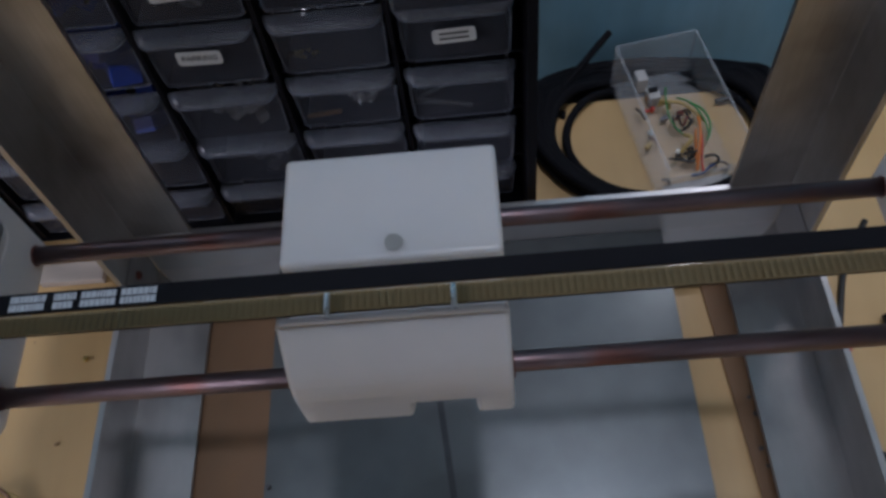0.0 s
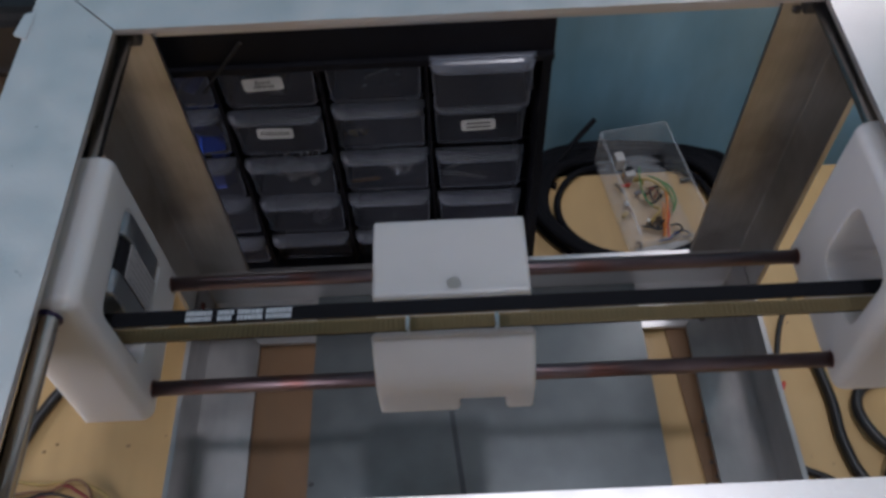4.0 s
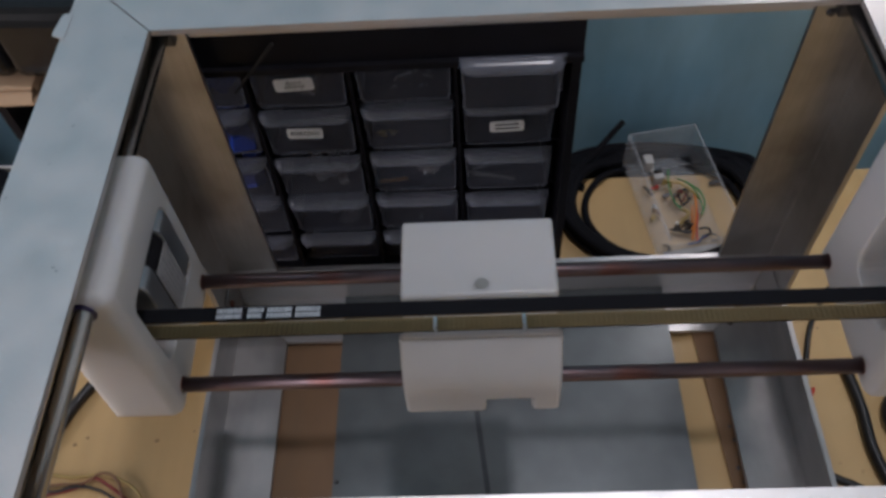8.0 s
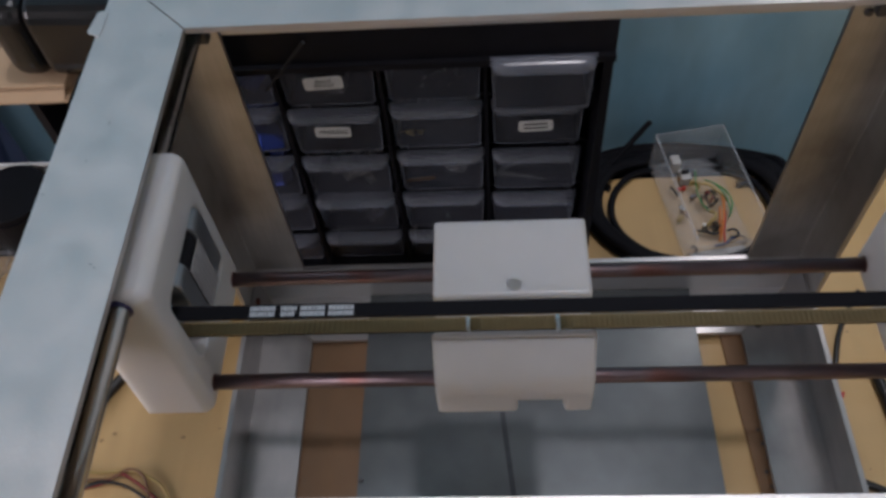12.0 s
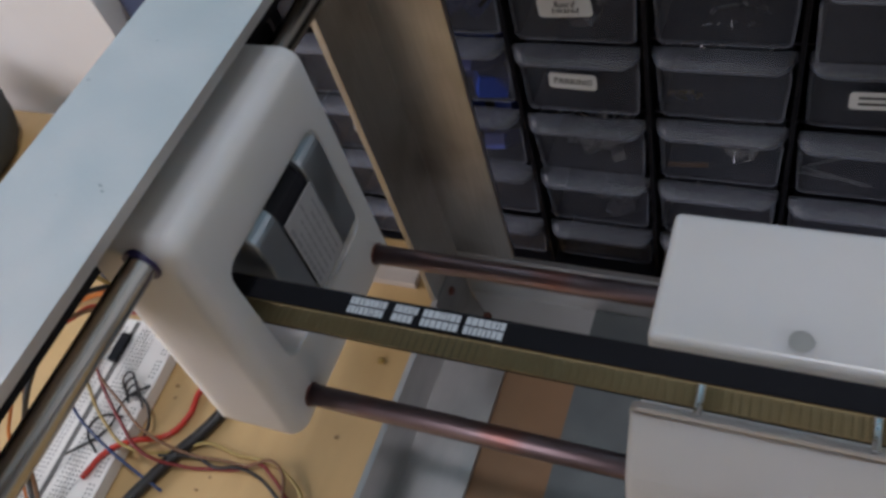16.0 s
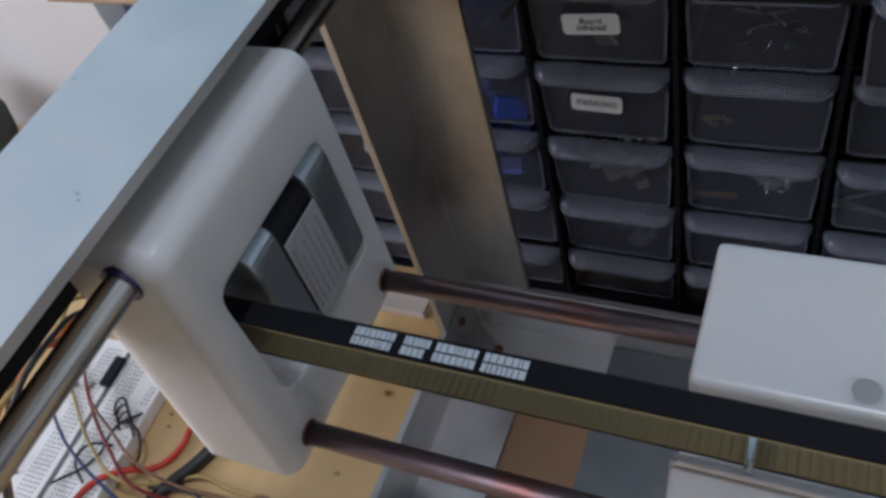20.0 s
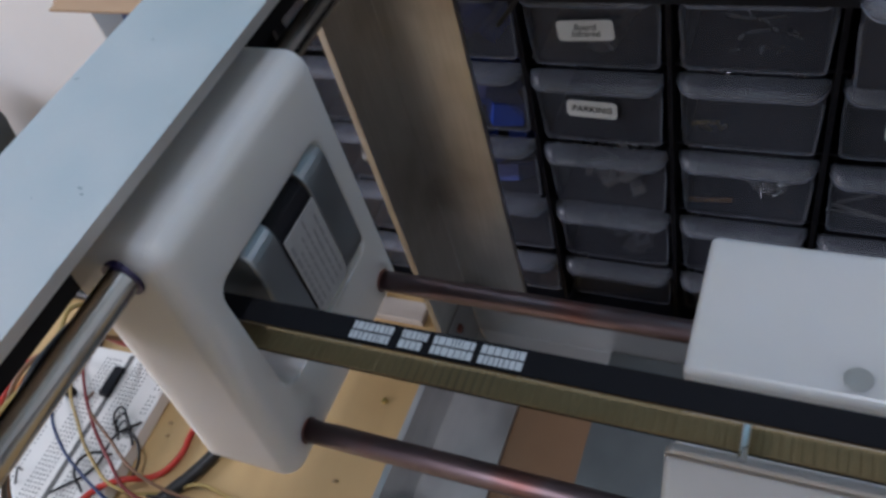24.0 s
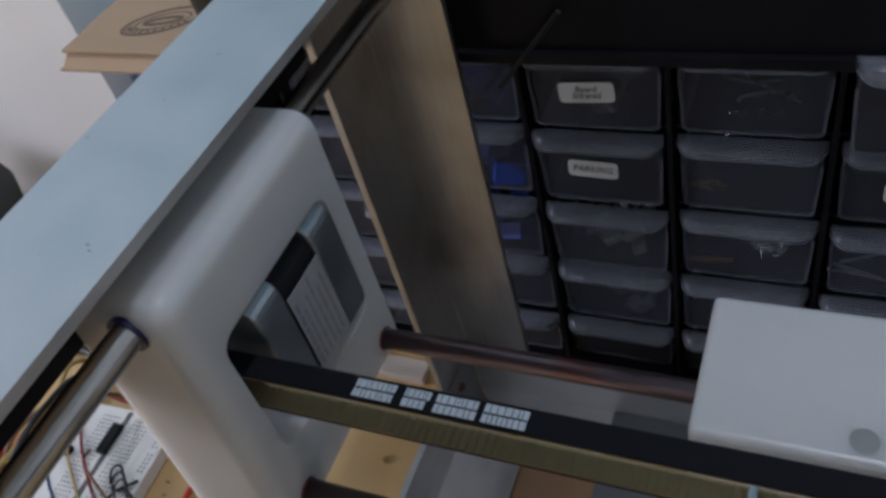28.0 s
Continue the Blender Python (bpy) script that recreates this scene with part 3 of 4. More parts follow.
# ---- parts cabinet ----
COLS = [-0.2555 + 0.0592 * i for i in range(5)]   # left edges of the drawers
ROWS_Z = [0.2025 - 0.0416 * i for i in range(5)]  # top of the drawers
CY, DW = 0.068, 0.0548
CAB0, CAB1, CABT = -0.276, 0.046, 0.2085
cab = thing("parts_cabinet", "black plastic cabinet with rows of translucent small-parts drawers", "cabinet", (0, 0, 0.0006))
part("back_panel", B(CAB0, CAB1, CY + 0.09, CY + 0.094, 0.0, CABT), BLACK_PLASTIC, cab)
part("side_panel", B(CAB0, CAB0 + 0.005, 0.052, CY + 0.0898, 0, CABT), BLACK_PLASTIC, cab)
part("side_panel", B(CAB1 - 0.005, CAB1, 0.05, CY + 0.0898, 0, CABT), BLACK_PLASTIC, cab)
for x in COLS[:5]:
    part("divider", B(x - 0.0032, x - 0.0012, 0.064, CY + 0.0896, 0.003, CABT - 0.0035), BLACK_PLASTIC, cab)
part("bottom_panel", B(CAB0 + 0.0052, CAB1 - 0.0052, CY - 0.004, CY + 0.0894, 0, 0.0009), BLACK_PLASTIC, cab)
for z in [ROWS_Z[0] + 0.004] + [q - 0.0392 for q in ROWS_Z[:-1]]:
    part("shelf", B(CAB0 + 0.0052, CAB1 - 0.0052, CY + 0.004, CY + 0.0894, z - 0.0015, z - 0.0003), BLACK_PLASTIC, cab)
part("top_panel", B(CAB0 + 0.0052, CAB1 - 0.0052, 0.052, CY + 0.0898, CABT - 0.0022, CABT), BLACK_PLASTIC, cab)
tt = thing("black_tray", "open black plastic tray with odds and ends on the cabinet", "tray", (0, 0, CABT + 0.0012))
part("floor", B(-0.178, 0.044, 0.0525, 0.158, 0, 0.0015), BLACK_PLASTIC, tt)
for nm, bx in (("front_wall", (-0.18, 0.046, 0.048, 0.0505, 0, 0.027)), ("back_wall", (-0.18, 0.046, 0.1585, 0.161, 0, 0.027)), ("side_wall", (-0.18, -0.1785, 0.0507, 0.1583, 0, 0.027)), ("side_wall", (0.0445, 0.046, 0.0507, 0.1583, 0, 0.027))):
    part(nm, B(*bx), BLACK_PLASTIC, tt)
part("rib", B(-0.18, 0.046, 0.0445, 0.0478, 0.0, 0.004), BLACK_PLASTIC, tt)
tagged(link("thin_stick", cyl(bmesh.new(), (-0.1105, 0.0425, 0.2325), (-0.137, 0.0425, 0.2005), 0.001, 10, 0.0008), STICK), "thin dark stick leaning over the rim of the tray", "stick")
for k, (x, mt_) in enumerate(((-0.03, BRASS), (-0.012, AMBER), (-0.06, GREY_PRINT), (-0.1, GREY_PRINT), (0.015, GREY_PRINT))):
    ob = link("small_part", box(bmesh.new(), -0.006, 0.006, -0.012, 0.012, 0, 0.012, 0.0015), mt_)
    ob.matrix_world = pose(x, 0.075 + 0.006 * k, CABT + 0.0029, 0, 0, 25 * k)
    tagged(ob, "small part lying in the black tray", "component", "odds and ends in the tray")

def drawer(name, parent, x, z, y, depth=0.085, face=DRAWER, lip=LIP, h=0.0388):
    """A tray with thin tapering walls and a curved lip along its front; x, z: left and top edge, y: the face."""
    w, t = DW, 0.0012
    bm = bmesh.new()
    top, low = 0.0006, 0.002
    prism(bm, rounded([(x + top, z - 0.0005), (x + w - top, z - 0.0005), (x + w - low, z - h), (x + low, z - h)], [0, 0, 0.003, 0.003], 3), 1, y, y + t)
    ob = part(name, bm, face, parent)
    bm = B(x + low, x + w - low, y + t + 0.0002, y + depth, z - h, z - 0.006)
    bmesh.ops.delete(bm, geom=[f for f in bm.faces if f.normal.z > 0.5 or f.normal.y < -0.5], context="FACES_ONLY")
    bn = part("bin", bm, BIN, ob)
    md = bn.modifiers.new("wall", "SOLIDIFY")
    md.thickness, md.offset = 0.001, -1
    # paler rim added for the face's edges that catch light
    rim = [(x + top, z - 0.012), (x + low, z - h), (x + w - low, z - h), (x + w - top, z - 0.012), (x + w - top - 0.0011, z - 0.012), (x + w - low - 0.001, z - h + 0.001), (x + low + 0.001, z - h + 0.001), (x + top + 0.0011, z - 0.012)]
    part("rim", prism(bmesh.new(), rounded(rim, [0, 0.003, 0.003, 0, 0, 0.0025, 0.0025, 0], 3), 1, y - 0.0006, y - 0.0001), lip, ob)
    bm = bmesh.new()
    n, m = 16, 6
    rows = []
    for i in range(n + 1):
        u = i / n
        edge = min(u, 1 - u) * w
        k = min(edge / 0.007, 1.0)
        out = 0.0082 * math.sqrt(max(1 - (1 - k) ** 2, 0.02))
        drop = 0.005 * (0.75 + 0.25 * k)
        row = []
        for j in range(m + 1):
            v = j / m * math.pi / 2
            row.append((x + u * w, y - 0.0004 - out * math.sin(v), z - drop * (1 - math.cos(v))))
        rows.append(row)
    vs = [[bm.verts.new(p) for p in row] for row in rows]
    for i in range(n):
        for j in range(m):
            bm.faces.new((vs[i][j], vs[i + 1][j], vs[i + 1][j + 1], vs[i][j + 1]))
    bmesh.ops.recalc_face_normals(bm, faces=bm.faces[:])
    lp = part("lip", bm, lip, ob, smooth=True)
    md = lp.modifiers.new("wall", "SOLIDIFY")
    md.thickness, md.offset = 0.0011, 0
    tube("lip_edge", [rows[i][m] for i in (0, 1, 2, 3, 8, 13, 14, 15, 16)], 0.00042, LIP_EDGE, ob, res=2)
    return ob


def paper_label(parent, x, z, y, text="", w=0.0205, h=0.009, tilt=-3):
    """A rounded paper label with handwriting, or bars where it cannot be read."""
    m = pose(x, y, z, 0, tilt, 0)
    bm = prism(bmesh.new(), rounded([(-w / 2, -h / 2), (w / 2, -h / 2), (w / 2, h / 2), (-w / 2, h / 2)], 0.0022, 4), 1, -0.0003, 0)
    bm.transform(m)
    ob = part("paper_label", bm, PAPER, parent, "white paper label with pen writing")
    if text:
        lettering("handwriting", text, h * (0.52 if "\n" not in text else 0.42), m @ pose(0, -0.0004, 0, 90), INK_BLACK, ob, sx=0.9)
    else:
        for dz in (0.0016, -0.0016):
            b = B(-w * 0.34, w * 0.34, -0.0004, -0.00031, dz - 0.0006, dz + 0.0006)
            b.transform(m)
            part("pen_bar", b, INK_BLACK, ob)
    return ob


trays = {}
for r, z in enumerate(ROWS_Z):
    for c, x in enumerate(COLS):
        if (r, c) == (0, 4):
            trays[r, c] = drawer("drawer", cab, x + 0.0005, 0.2138, 0.0465, 0.1)
        else:
            trays[r, c] = drawer("drawer", cab, x + random.uniform(-0.0005, 0.0005), z + random.uniform(-0.0005, 0.0005), CY + random.uniform(-0.001, 0.0015), h=0.0388 if r < 4 else 0.0308)
paper_label(trays[0, 2], -0.112, 0.1816, CY - 0.0022, "Board\nInfrared", 0.0225, 0.0095)
paper_label(trays[1, 2], -0.113, 0.1415, CY - 0.0022, "PARKING", 0.0215, 0.0088, 2)
paper_label(trays[1, 4], 0.0082, 0.141, CY - 0.0022, "", 0.0205, 0.009, -2)


def loose(name, label, category, r, c, mats, n, size, seed, long=1.0, spread=0.6, y_to=0.03):
    """A heap of small parts lying in one drawer, just behind its face."""
    rnd = random.Random(seed)
    bm = bmesh.new()
    x, z = COLS[c], ROWS_Z[r] - 0.0372
    for _ in range(n):
        q = rnd.uniform(0.6, 1.3) * size
        m = pose(x + DW / 2 + rnd.uniform(-1, 1) * DW / 2 * spread * 0.8, CY + 0.006 + rnd.uniform(0, y_to), z + q * 0.4 + rnd.uniform(0, 0.012), rnd.uniform(-25, 25), rnd.uniform(-40, 40), rnd.uniform(0, 180))
        if long > 2:
            bmesh.ops.create_cone(bm, cap_ends=True, segments=7, radius1=q * 0.5, radius2=q * 0.5, depth=q * long, matrix=m @ pose(0, 0, 0, 0, 90, 0))
        else:
            box_m = m @ Matrix.Diagonal((q * long, q, q * 0.7, 1))
            bmesh.ops.create_cube(bm, size=1, matrix=box_m)
    return tagged(link(name, bm, mats), label, category, kind="stuff")


loose("blue_modules", "blue electronic modules heaped in a drawer", "components", 0, 1, BLUE_PART, 9, 0.011, 1, 1.5)
loose("blue_modules", "blue electronic modules heaped in a drawer", "components", 1, 1, BLUE_PART, 12, 0.011, 2, 1.5)
loose("blue_modules", "blue electronic modules heaped in a drawer", "components", 2, 1, BLUE_PART, 6, 0.009, 3, 1.5)
loose("white_connectors", "pale plastic connectors heaped in a drawer", "components", 2, 2, PALE_PART, 16, 0.006, 4, 1.4)


def spacer(name, label, p, q, r, material):
    tagged(link(name, cyl(bmesh.new(), p, q, r, 10), material), label, "component", "spacers in the drawers")


for p, q, r in (((-0.0735, 0.0745, 0.1305), (-0.0625, 0.0745, 0.1318), 0.0011), ((-0.0625, 0.0765, 0.1265), (-0.0605, 0.079, 0.1268), 0.0012), ((-0.071, 0.079, 0.1255), (-0.066, 0.0765, 0.1255), 0.001)):
    spacer("brass_spacer", "brass spacer lying in a drawer", p, q, r, BRASS)
for p, q, r in (((-0.0745, 0.0748, 0.0835), (-0.056, 0.0748, 0.0855), 0.0012), ((-0.05, 0.0748, 0.079), (-0.0305, 0.0752, 0.0798), 0.0019), ((-0.046, 0.079, 0.0785), (-0.028, 0.08, 0.0785), 0.0018), ((-0.068, 0.079, 0.079), (-0.054, 0.078, 0.0795), 0.0016)):
    spacer("amber_rod", "amber coloured component lying in a drawer", p, q, r, AMBER)
loose("metal_clips", "shiny metal clips in a drawer", "components", 0, 3, ZINC, 9, 0.0012, 8, 9.0)


def stick(p, q, r=0.0007):
    tagged(link("nylon_stick", cyl(bmesh.new(), p, q, r, 8), PALE_PART), "thin white nylon stick lying in a drawer", "stick", "nylon sticks in the drawers")


stick((-0.016, 0.0745, 0.0905), (0.0225, 0.0745, 0.0785), 0.0008)
stick((-0.017, 0.078, 0.083), (0.008, 0.077, 0.081))
stick((-0.013, 0.077, 0.089), (0.001, 0.08, 0.0925))
for k in range(6):
    x = -0.0145 + 0.0062 * k
    stick((x, 0.0775 + 0.002 * (k % 2), 0.1165), (x + 0.005 - 0.004 * (k % 3), 0.083, 0.1225), 0.0008)


def chips(name, label, x, y, z, dx, dz, n, size, seed):
    """A scatter of thin shiny scraps, each at its own tilt."""
    rnd = random.Random(seed)
    bm = bmesh.new()
    for _ in range(n):
        q = size * rnd.uniform(0.5, 1.3)
        m = pose(x + rnd.uniform(-dx, dx), y + rnd.uniform(0, 0.004), z + rnd.uniform(-dz, dz), rnd.uniform(0, 90), rnd.uniform(-60, 60), rnd.uniform(0, 180))
        bmesh.ops.create_cube(bm, size=1, matrix=m @ Matrix.Diagonal((q, q * rnd.uniform(0.3, 0.8), 0.0002, 1)))
    return tagged(link(name, bm, GLINT_METAL), label, "scraps", kind="stuff")


# shiny scraps added to give the clear film its glints
chips("glint_scraps", "shiny scraps giving the glints in a drawer", -0.041, 0.069, 0.1035, 0.008, 0.0075, 34, 0.0034, 31)
chips("metal_bits", "shiny metal bits lying in a drawer", -0.047, 0.0735, 0.158, 0.017, 0.0018, 22, 0.003, 32)
chips("metal_bits", "shiny metal bits lying in a drawer", -0.046, 0.0735, 0.1715, 0.01, 0.005, 14, 0.0028, 33)
chips("metal_bits", "shiny metal bits lying in a drawer", -0.112, 0.0735, 0.113, 0.016, 0.0025, 16, 0.0045, 34)
chips("metal_bits", "shiny metal bits lying in a drawer", -0.045, 0.0735, 0.0355, 0.02, 0.003, 12, 0.0024, 35)
loose("dark_parts", "dark small parts in a drawer", "components", 3, 3, ZINC, 7, 0.0012, 11, 5.0)
loose("dark_parts", "dark small parts in a drawer", "components", 3, 2, GREY_PRINT, 10, 0.006, 12, 1.5)
loose("dark_parts", "dark small parts in a drawer", "components", 0, 2, GREY_PRINT, 8, 0.007, 13, 1.6)
for r, c in ((1, 0), (2, 0), (3, 0)):
    loose("pale_parts", "pale small parts in a drawer", "components", r, c, PALE_PART, 10, 0.007, 20 + r, 1.5)
# crumpled clear film standing out of one drawer
bm = bmesh.new()
bmesh.ops.create_icosphere(bm, subdivisions=3, radius=0.011)
for v in bm.verts:
    v.co *= 1 + 0.55 * noise.noise(v.co * 260)
    v.co.z *= 0.6
bm.transform(pose(-0.041, 0.074, 0.107))
tagged(link("clear_film", bm, CLEAR_BAG), "crumpled clear plastic film poking out of a drawer", "film")

# crumpled clear bag lying in the tray on the cabinet
bm = bmesh.new()
bmesh.ops.create_icosphere(bm, subdivisions=4, radius=0.022)
for v in bm.verts:
    v.co *= 1 + 0.4 * noise.noise(v.co * 80) + 0.2 * noise.noise(v.co * 220)
    v.co.z = max(v.co.z * 0.5, -0.009)
bm.transform(pose(-0.008, 0.098, CABT + 0.0125))
tagged(link("crumpled_bag", bm, CLEAR_BAG), "crumpled clear plastic bag lying in the black tray", "bag")

# ---- on the desk behind the frame ----
coil = thing("cable_coil", "coil of thick black cable slumped over the desk edge", "cable", (0.127, 0.05, 0.0006))
for i in range(17):
    lay, q = i % 2, (i // 2) / 8
    rx, front, back = 0.0665 + 0.0125 * q, 0.001 - 0.0045 * q, 0.108 + 0.046 * q
    cxo, rad = random.uniform(-0.001, 0.001), 0.0037
    if i == 0:
        rx, front, back, cxo, rad = 0.0585, 0.006, 0.1, 0.002, 0.0026
    pts = []
    for k in range(24):
        a = k / 24 * 2 * math.pi
        y = front + (back - front) * (1 + math.sin(a)) / 2
        over = max(y + 0.05 - DESK_Y, 0)
        pts.append((cxo + rx * math.cos(a), y, 0.0042 + 0.0068 * lay + 0.0006 * math.sin(a * 3 + i) - (0.75 + 0.06 * (i % 3)) * over))
    tube("loop", pts, rad, RUBBER, coil, cyclic=True)
# lower loops added so that the gap behind the desk edge stays dark
for i in range(12):
    q, low = (i % 6) / 5, 0.009 * (i // 6)
    pts = []
    for k in range(16):
        a = math.pi * (0.06 + 0.88 * k / 15)
        pts.append(((0.06 + 0.018 * q) * math.cos(a), 0.072 + (0.026 + 0.05 * q) * math.sin(a), 0.002 - (0.016 + 0.034 * q) * math.sin(a) - low))
    tube("loop", pts, 0.0042, RUBBER, coil)
tube("cable_end", [(-0.058, 0.091, 0.008), (-0.046, 0.102, 0.012), (-0.033, 0.1145, 0.0175), (-0.021, 0.126, 0.022)], 0.0023, RUBBER, coil)
plug = thing("white_plug", "small white connector lying by the cable coil", "connector", (0.197, 0.133, 0.0006), rz=20)
soften(part("shell", B(-0.006, 0.006, -0.004, 0.004, 0, 0.007), PAPER, plug), 0.001)
part("cord", cyl(bmesh.new(), (-0.0058, 0, 0.0035), (-0.03, 0.004, 0.003), 0.0018, 10), WIRES["black"], plug)

tray = thing("clear_tray", "clear plastic drawer full of jumper wires standing on the desk", "tray", (0.1305, 0.1545, 0.0006), rz=9)
L, H, HW = 0.1, 0.035, 0.0262
part("floor", B(-HW + 0.0014, HW - 0.0014, -L + 0.0014, -0.0014, 0, 0.0014), ACRYLIC, tray)
part("back_wall", B(-HW, HW, -0.0013, 0, 0, H), ACRYLIC, tray)
part("front_wall", B(-HW, HW, -L, -L + 0.0013, 0, H * 0.8), ACRYLIC, tray)
for x in (-HW, HW - 0.0013):
    part("side_wall", B(x, x + 0.0013, -L + 0.0014, -0.0014, 0, H), ACRYLIC, tray)
    part("rim", B(x, x + 0.0013, -L + 0.0014, -0.0014, H + 0.0001, H + 0.001), ACRYLIC_EDGE, tray)
part("rim", B(-HW, HW, -0.0013, 0, H + 0.0001, H + 0.001), ACRYLIC_EDGE, tray)
rnd = random.Random(5)
mt = pose(0.1305, 0.1545, 0.003, 0, 0, 9)


def jumper(color, pts, r=0.0008):
    tagged(tube("jumper_wire", [mt @ Vector(p) for p in pts], r, WIRES[color], res=2), color + " jumper wire tangled in the clear tray", "wire", "jumper wires in the tray")


def ring(cx, cy, r, a0, turn, z=0.005, n=8, squash=1.0):
    return [(cx + r * math.cos(a0 + turn * q / n), cy + r * squash * math.sin(a0 + turn * q / n), z + 0.003 * math.sin(q * 1.9)) for q in range(n + 1)]


jumper("black", ring(0.0054, -0.0459, 0.0062, 2.2, 6.0), 0.0007)
jumper("black", ring(0.0062, -0.047, 0.0048, 0.5, 5.2, 0.008), 0.0006)
jumper("maroon", ring(0.0045, -0.0455, 0.003, 1.0, 5.0, 0.007), 0.0007)
jumper("black", ring(-0.0026, -0.071, 0.0045, 0.3, 6.5, 0.004, squash=0.6), 0.0007)
jumper("black", ring(0.0005, -0.0715, 0.0036, 3.3, 4.6, 0.006, squash=0.7), 0.0007)
jumper("black", [(-0.0115, -0.0705, 0.003), (-0.006, -0.0735, 0.004), (0.0, -0.0765, 0.004), (0.0065, -0.0745, 0.006)], 0.0009)
jumper("black", [(0.0095, -0.0745, 0.003), (0.0148, -0.0745, 0.003), (0.0168, -0.0775, 0.003), (0.0148, -0.0805, 0.003), (0.0098, -0.081, 0.003)], 0.0009)
jumper("grey", [(0.013, -0.0805, 0.003), (0.018, -0.081, 0.003), (0.0205, -0.084, 0.003), (0.0185, -0.087, 0.003), (0.0145, -0.086, 0.003)], 0.0007)
jumper("black", [(-0.021, -0.0845, 0.003), (-0.0175, -0.0845, 0.003), (-0.0178, -0.089, 0.003)], 0.0008)
jumper("blue", [(-0.003, -0.086, 0.003), (0.004, -0.0862, 0.004), (0.009, -0.083, 0.004), (0.013, -0.0815, 0.003)], 0.0009)
jumper("orange", [(0.0125, -0.05, 0.011), (0.0112, -0.056, 0.013), (0.0085, -0.065, 0.011), (0.0045, -0.076, 0.007), (0.0015, -0.083, 0.003)], 0.0009)
jumper("orange", [(0.0085, -0.058, 0.01), (0.006, -0.064, 0.012), (0.0045, -0.07, 0.009), (0.003, -0.078, 0.004)], 0.0007)
jumper("red", [(0.0125, -0.056, 0.007), (0.0098, -0.066, 0.009), (0.0062, -0.078, 0.004), (0.005, -0.085, 0.002)], 0.0007)
jumper("yellow", [(-0.0035, -0.028, 0.006), (0.001, -0.0325, 0.009), (0.007, -0.034, 0.008), (0.0125, -0.04, 0.007), (0.0185, -0.05, 0.005)], 0.0011)
jumper("yellow", [(0.0015, -0.059, 0.008), (0.0036, -0.0638, 0.01), (0.0, -0.067, 0.008), (-0.004, -0.069, 0.005)], 0.0012)
jumper("yellow", [(-0.0045, -0.0295, 0.004), (-0.0005, -0.0305, 0.006), (0.002, -0.034, 0.004)], 0.0013)
jumper("green", [(0.0037, -0.0183, 0.006), (-0.001, -0.032, 0.009), (-0.0025, -0.046, 0.008), (0.001, -0.056, 0.006), (0.0065, -0.0605, 0.005)], 0.0006)
jumper("green", [(0.0145, -0.034, 0.006), (0.0185, -0.045, 0.009), (0.0195, -0.055, 0.007), (0.0149, -0.0635, 0.004)], 0.0007)
jumper("green", [(0.0075, -0.028, 0.006), (0.0125, -0.036, 0.009), (0.0168, -0.048, 0.008), (0.0175, -0.061, 0.004)], 0.0006)
jumper("black", [(-0.0185, -0.028, 0.003), (-0.0168, -0.0323, 0.004), (-0.0155, -0.0375, 0.003)], 0.001)
jumper("brown", [(-0.0175, -0.052, 0.003), (-0.0155, -0.0546, 0.004), (-0.0145, -0.0585, 0.003)], 0.001)
for nm, lb, (x0, x1, y0, y1, z0, z1), mt_ in (("white_connector", "white plastic connector standing in the clear tray", (-0.013, -0.006, -0.013, -0.004, 0.0, 0.012), PALE_PART), ("white_connector", "white plastic connector standing in the clear tray", (-0.009, -0.0015, -0.026, -0.0165, 0.0, 0.008), PALE_PART),
                                              ("black_header", "black pin header lying across a white connector", (-0.0085, -0.0025, -0.0215, -0.0185, 0.0082, 0.0105), BLACK_PLASTIC), ("red_led", "small red component lying in the clear tray", (-0.0095, -0.0068, -0.031, -0.0285, 0.0, 0.004), WIRES["red"]),
                                              ("paper_scrap", "pale paper scrap on the floor of the clear tray", (-0.021, 0.019, -0.0965, -0.0868, 0.0, 0.0004), PALE_PART)):
    ob = link(nm, box(bmesh.new(), x0, x1, y0, y1, z0, z1, 0.00015 if z1 < 0.001 else 0.0007), mt_)
    ob.matrix_world = mt @ pose(0, 0, 0.0002 - 0.001)
    tagged(ob, lb, "component", "components in the tray")
for k in range(7):
    bm = bmesh.new()
    q = rnd.uniform(0.0016, 0.003)
    box(bm, -q, q, -q * 0.6, q * 0.6, 0, q, 0.0004)
    ob = link("small_component", bm, [ZINC, AMBER, WIRES["red"], GREY_PRINT, ZINC, WIRES["yellow"], WIRES["white"]][k])
    ob.matrix_world = mt @ pose(rnd.uniform(-0.02, -0.002), -0.012 - 0.009 * k, 0.0004, 0, 0, rnd.uniform(0, 180))
    tagged(ob, "tiny electronic component lying in the clear tray", "component", "components in the tray")

ps = thing("wood_strip", "pale bare wood strip lying on the desk by the frame", "strip", (-0.2345, 0.037, 0.0004))
soften(part("strip", B(-0.0195, 0.0195, -0.0065, 0.0065, 0, 0.0055), PALE_WOOD, ps), 0.0005)

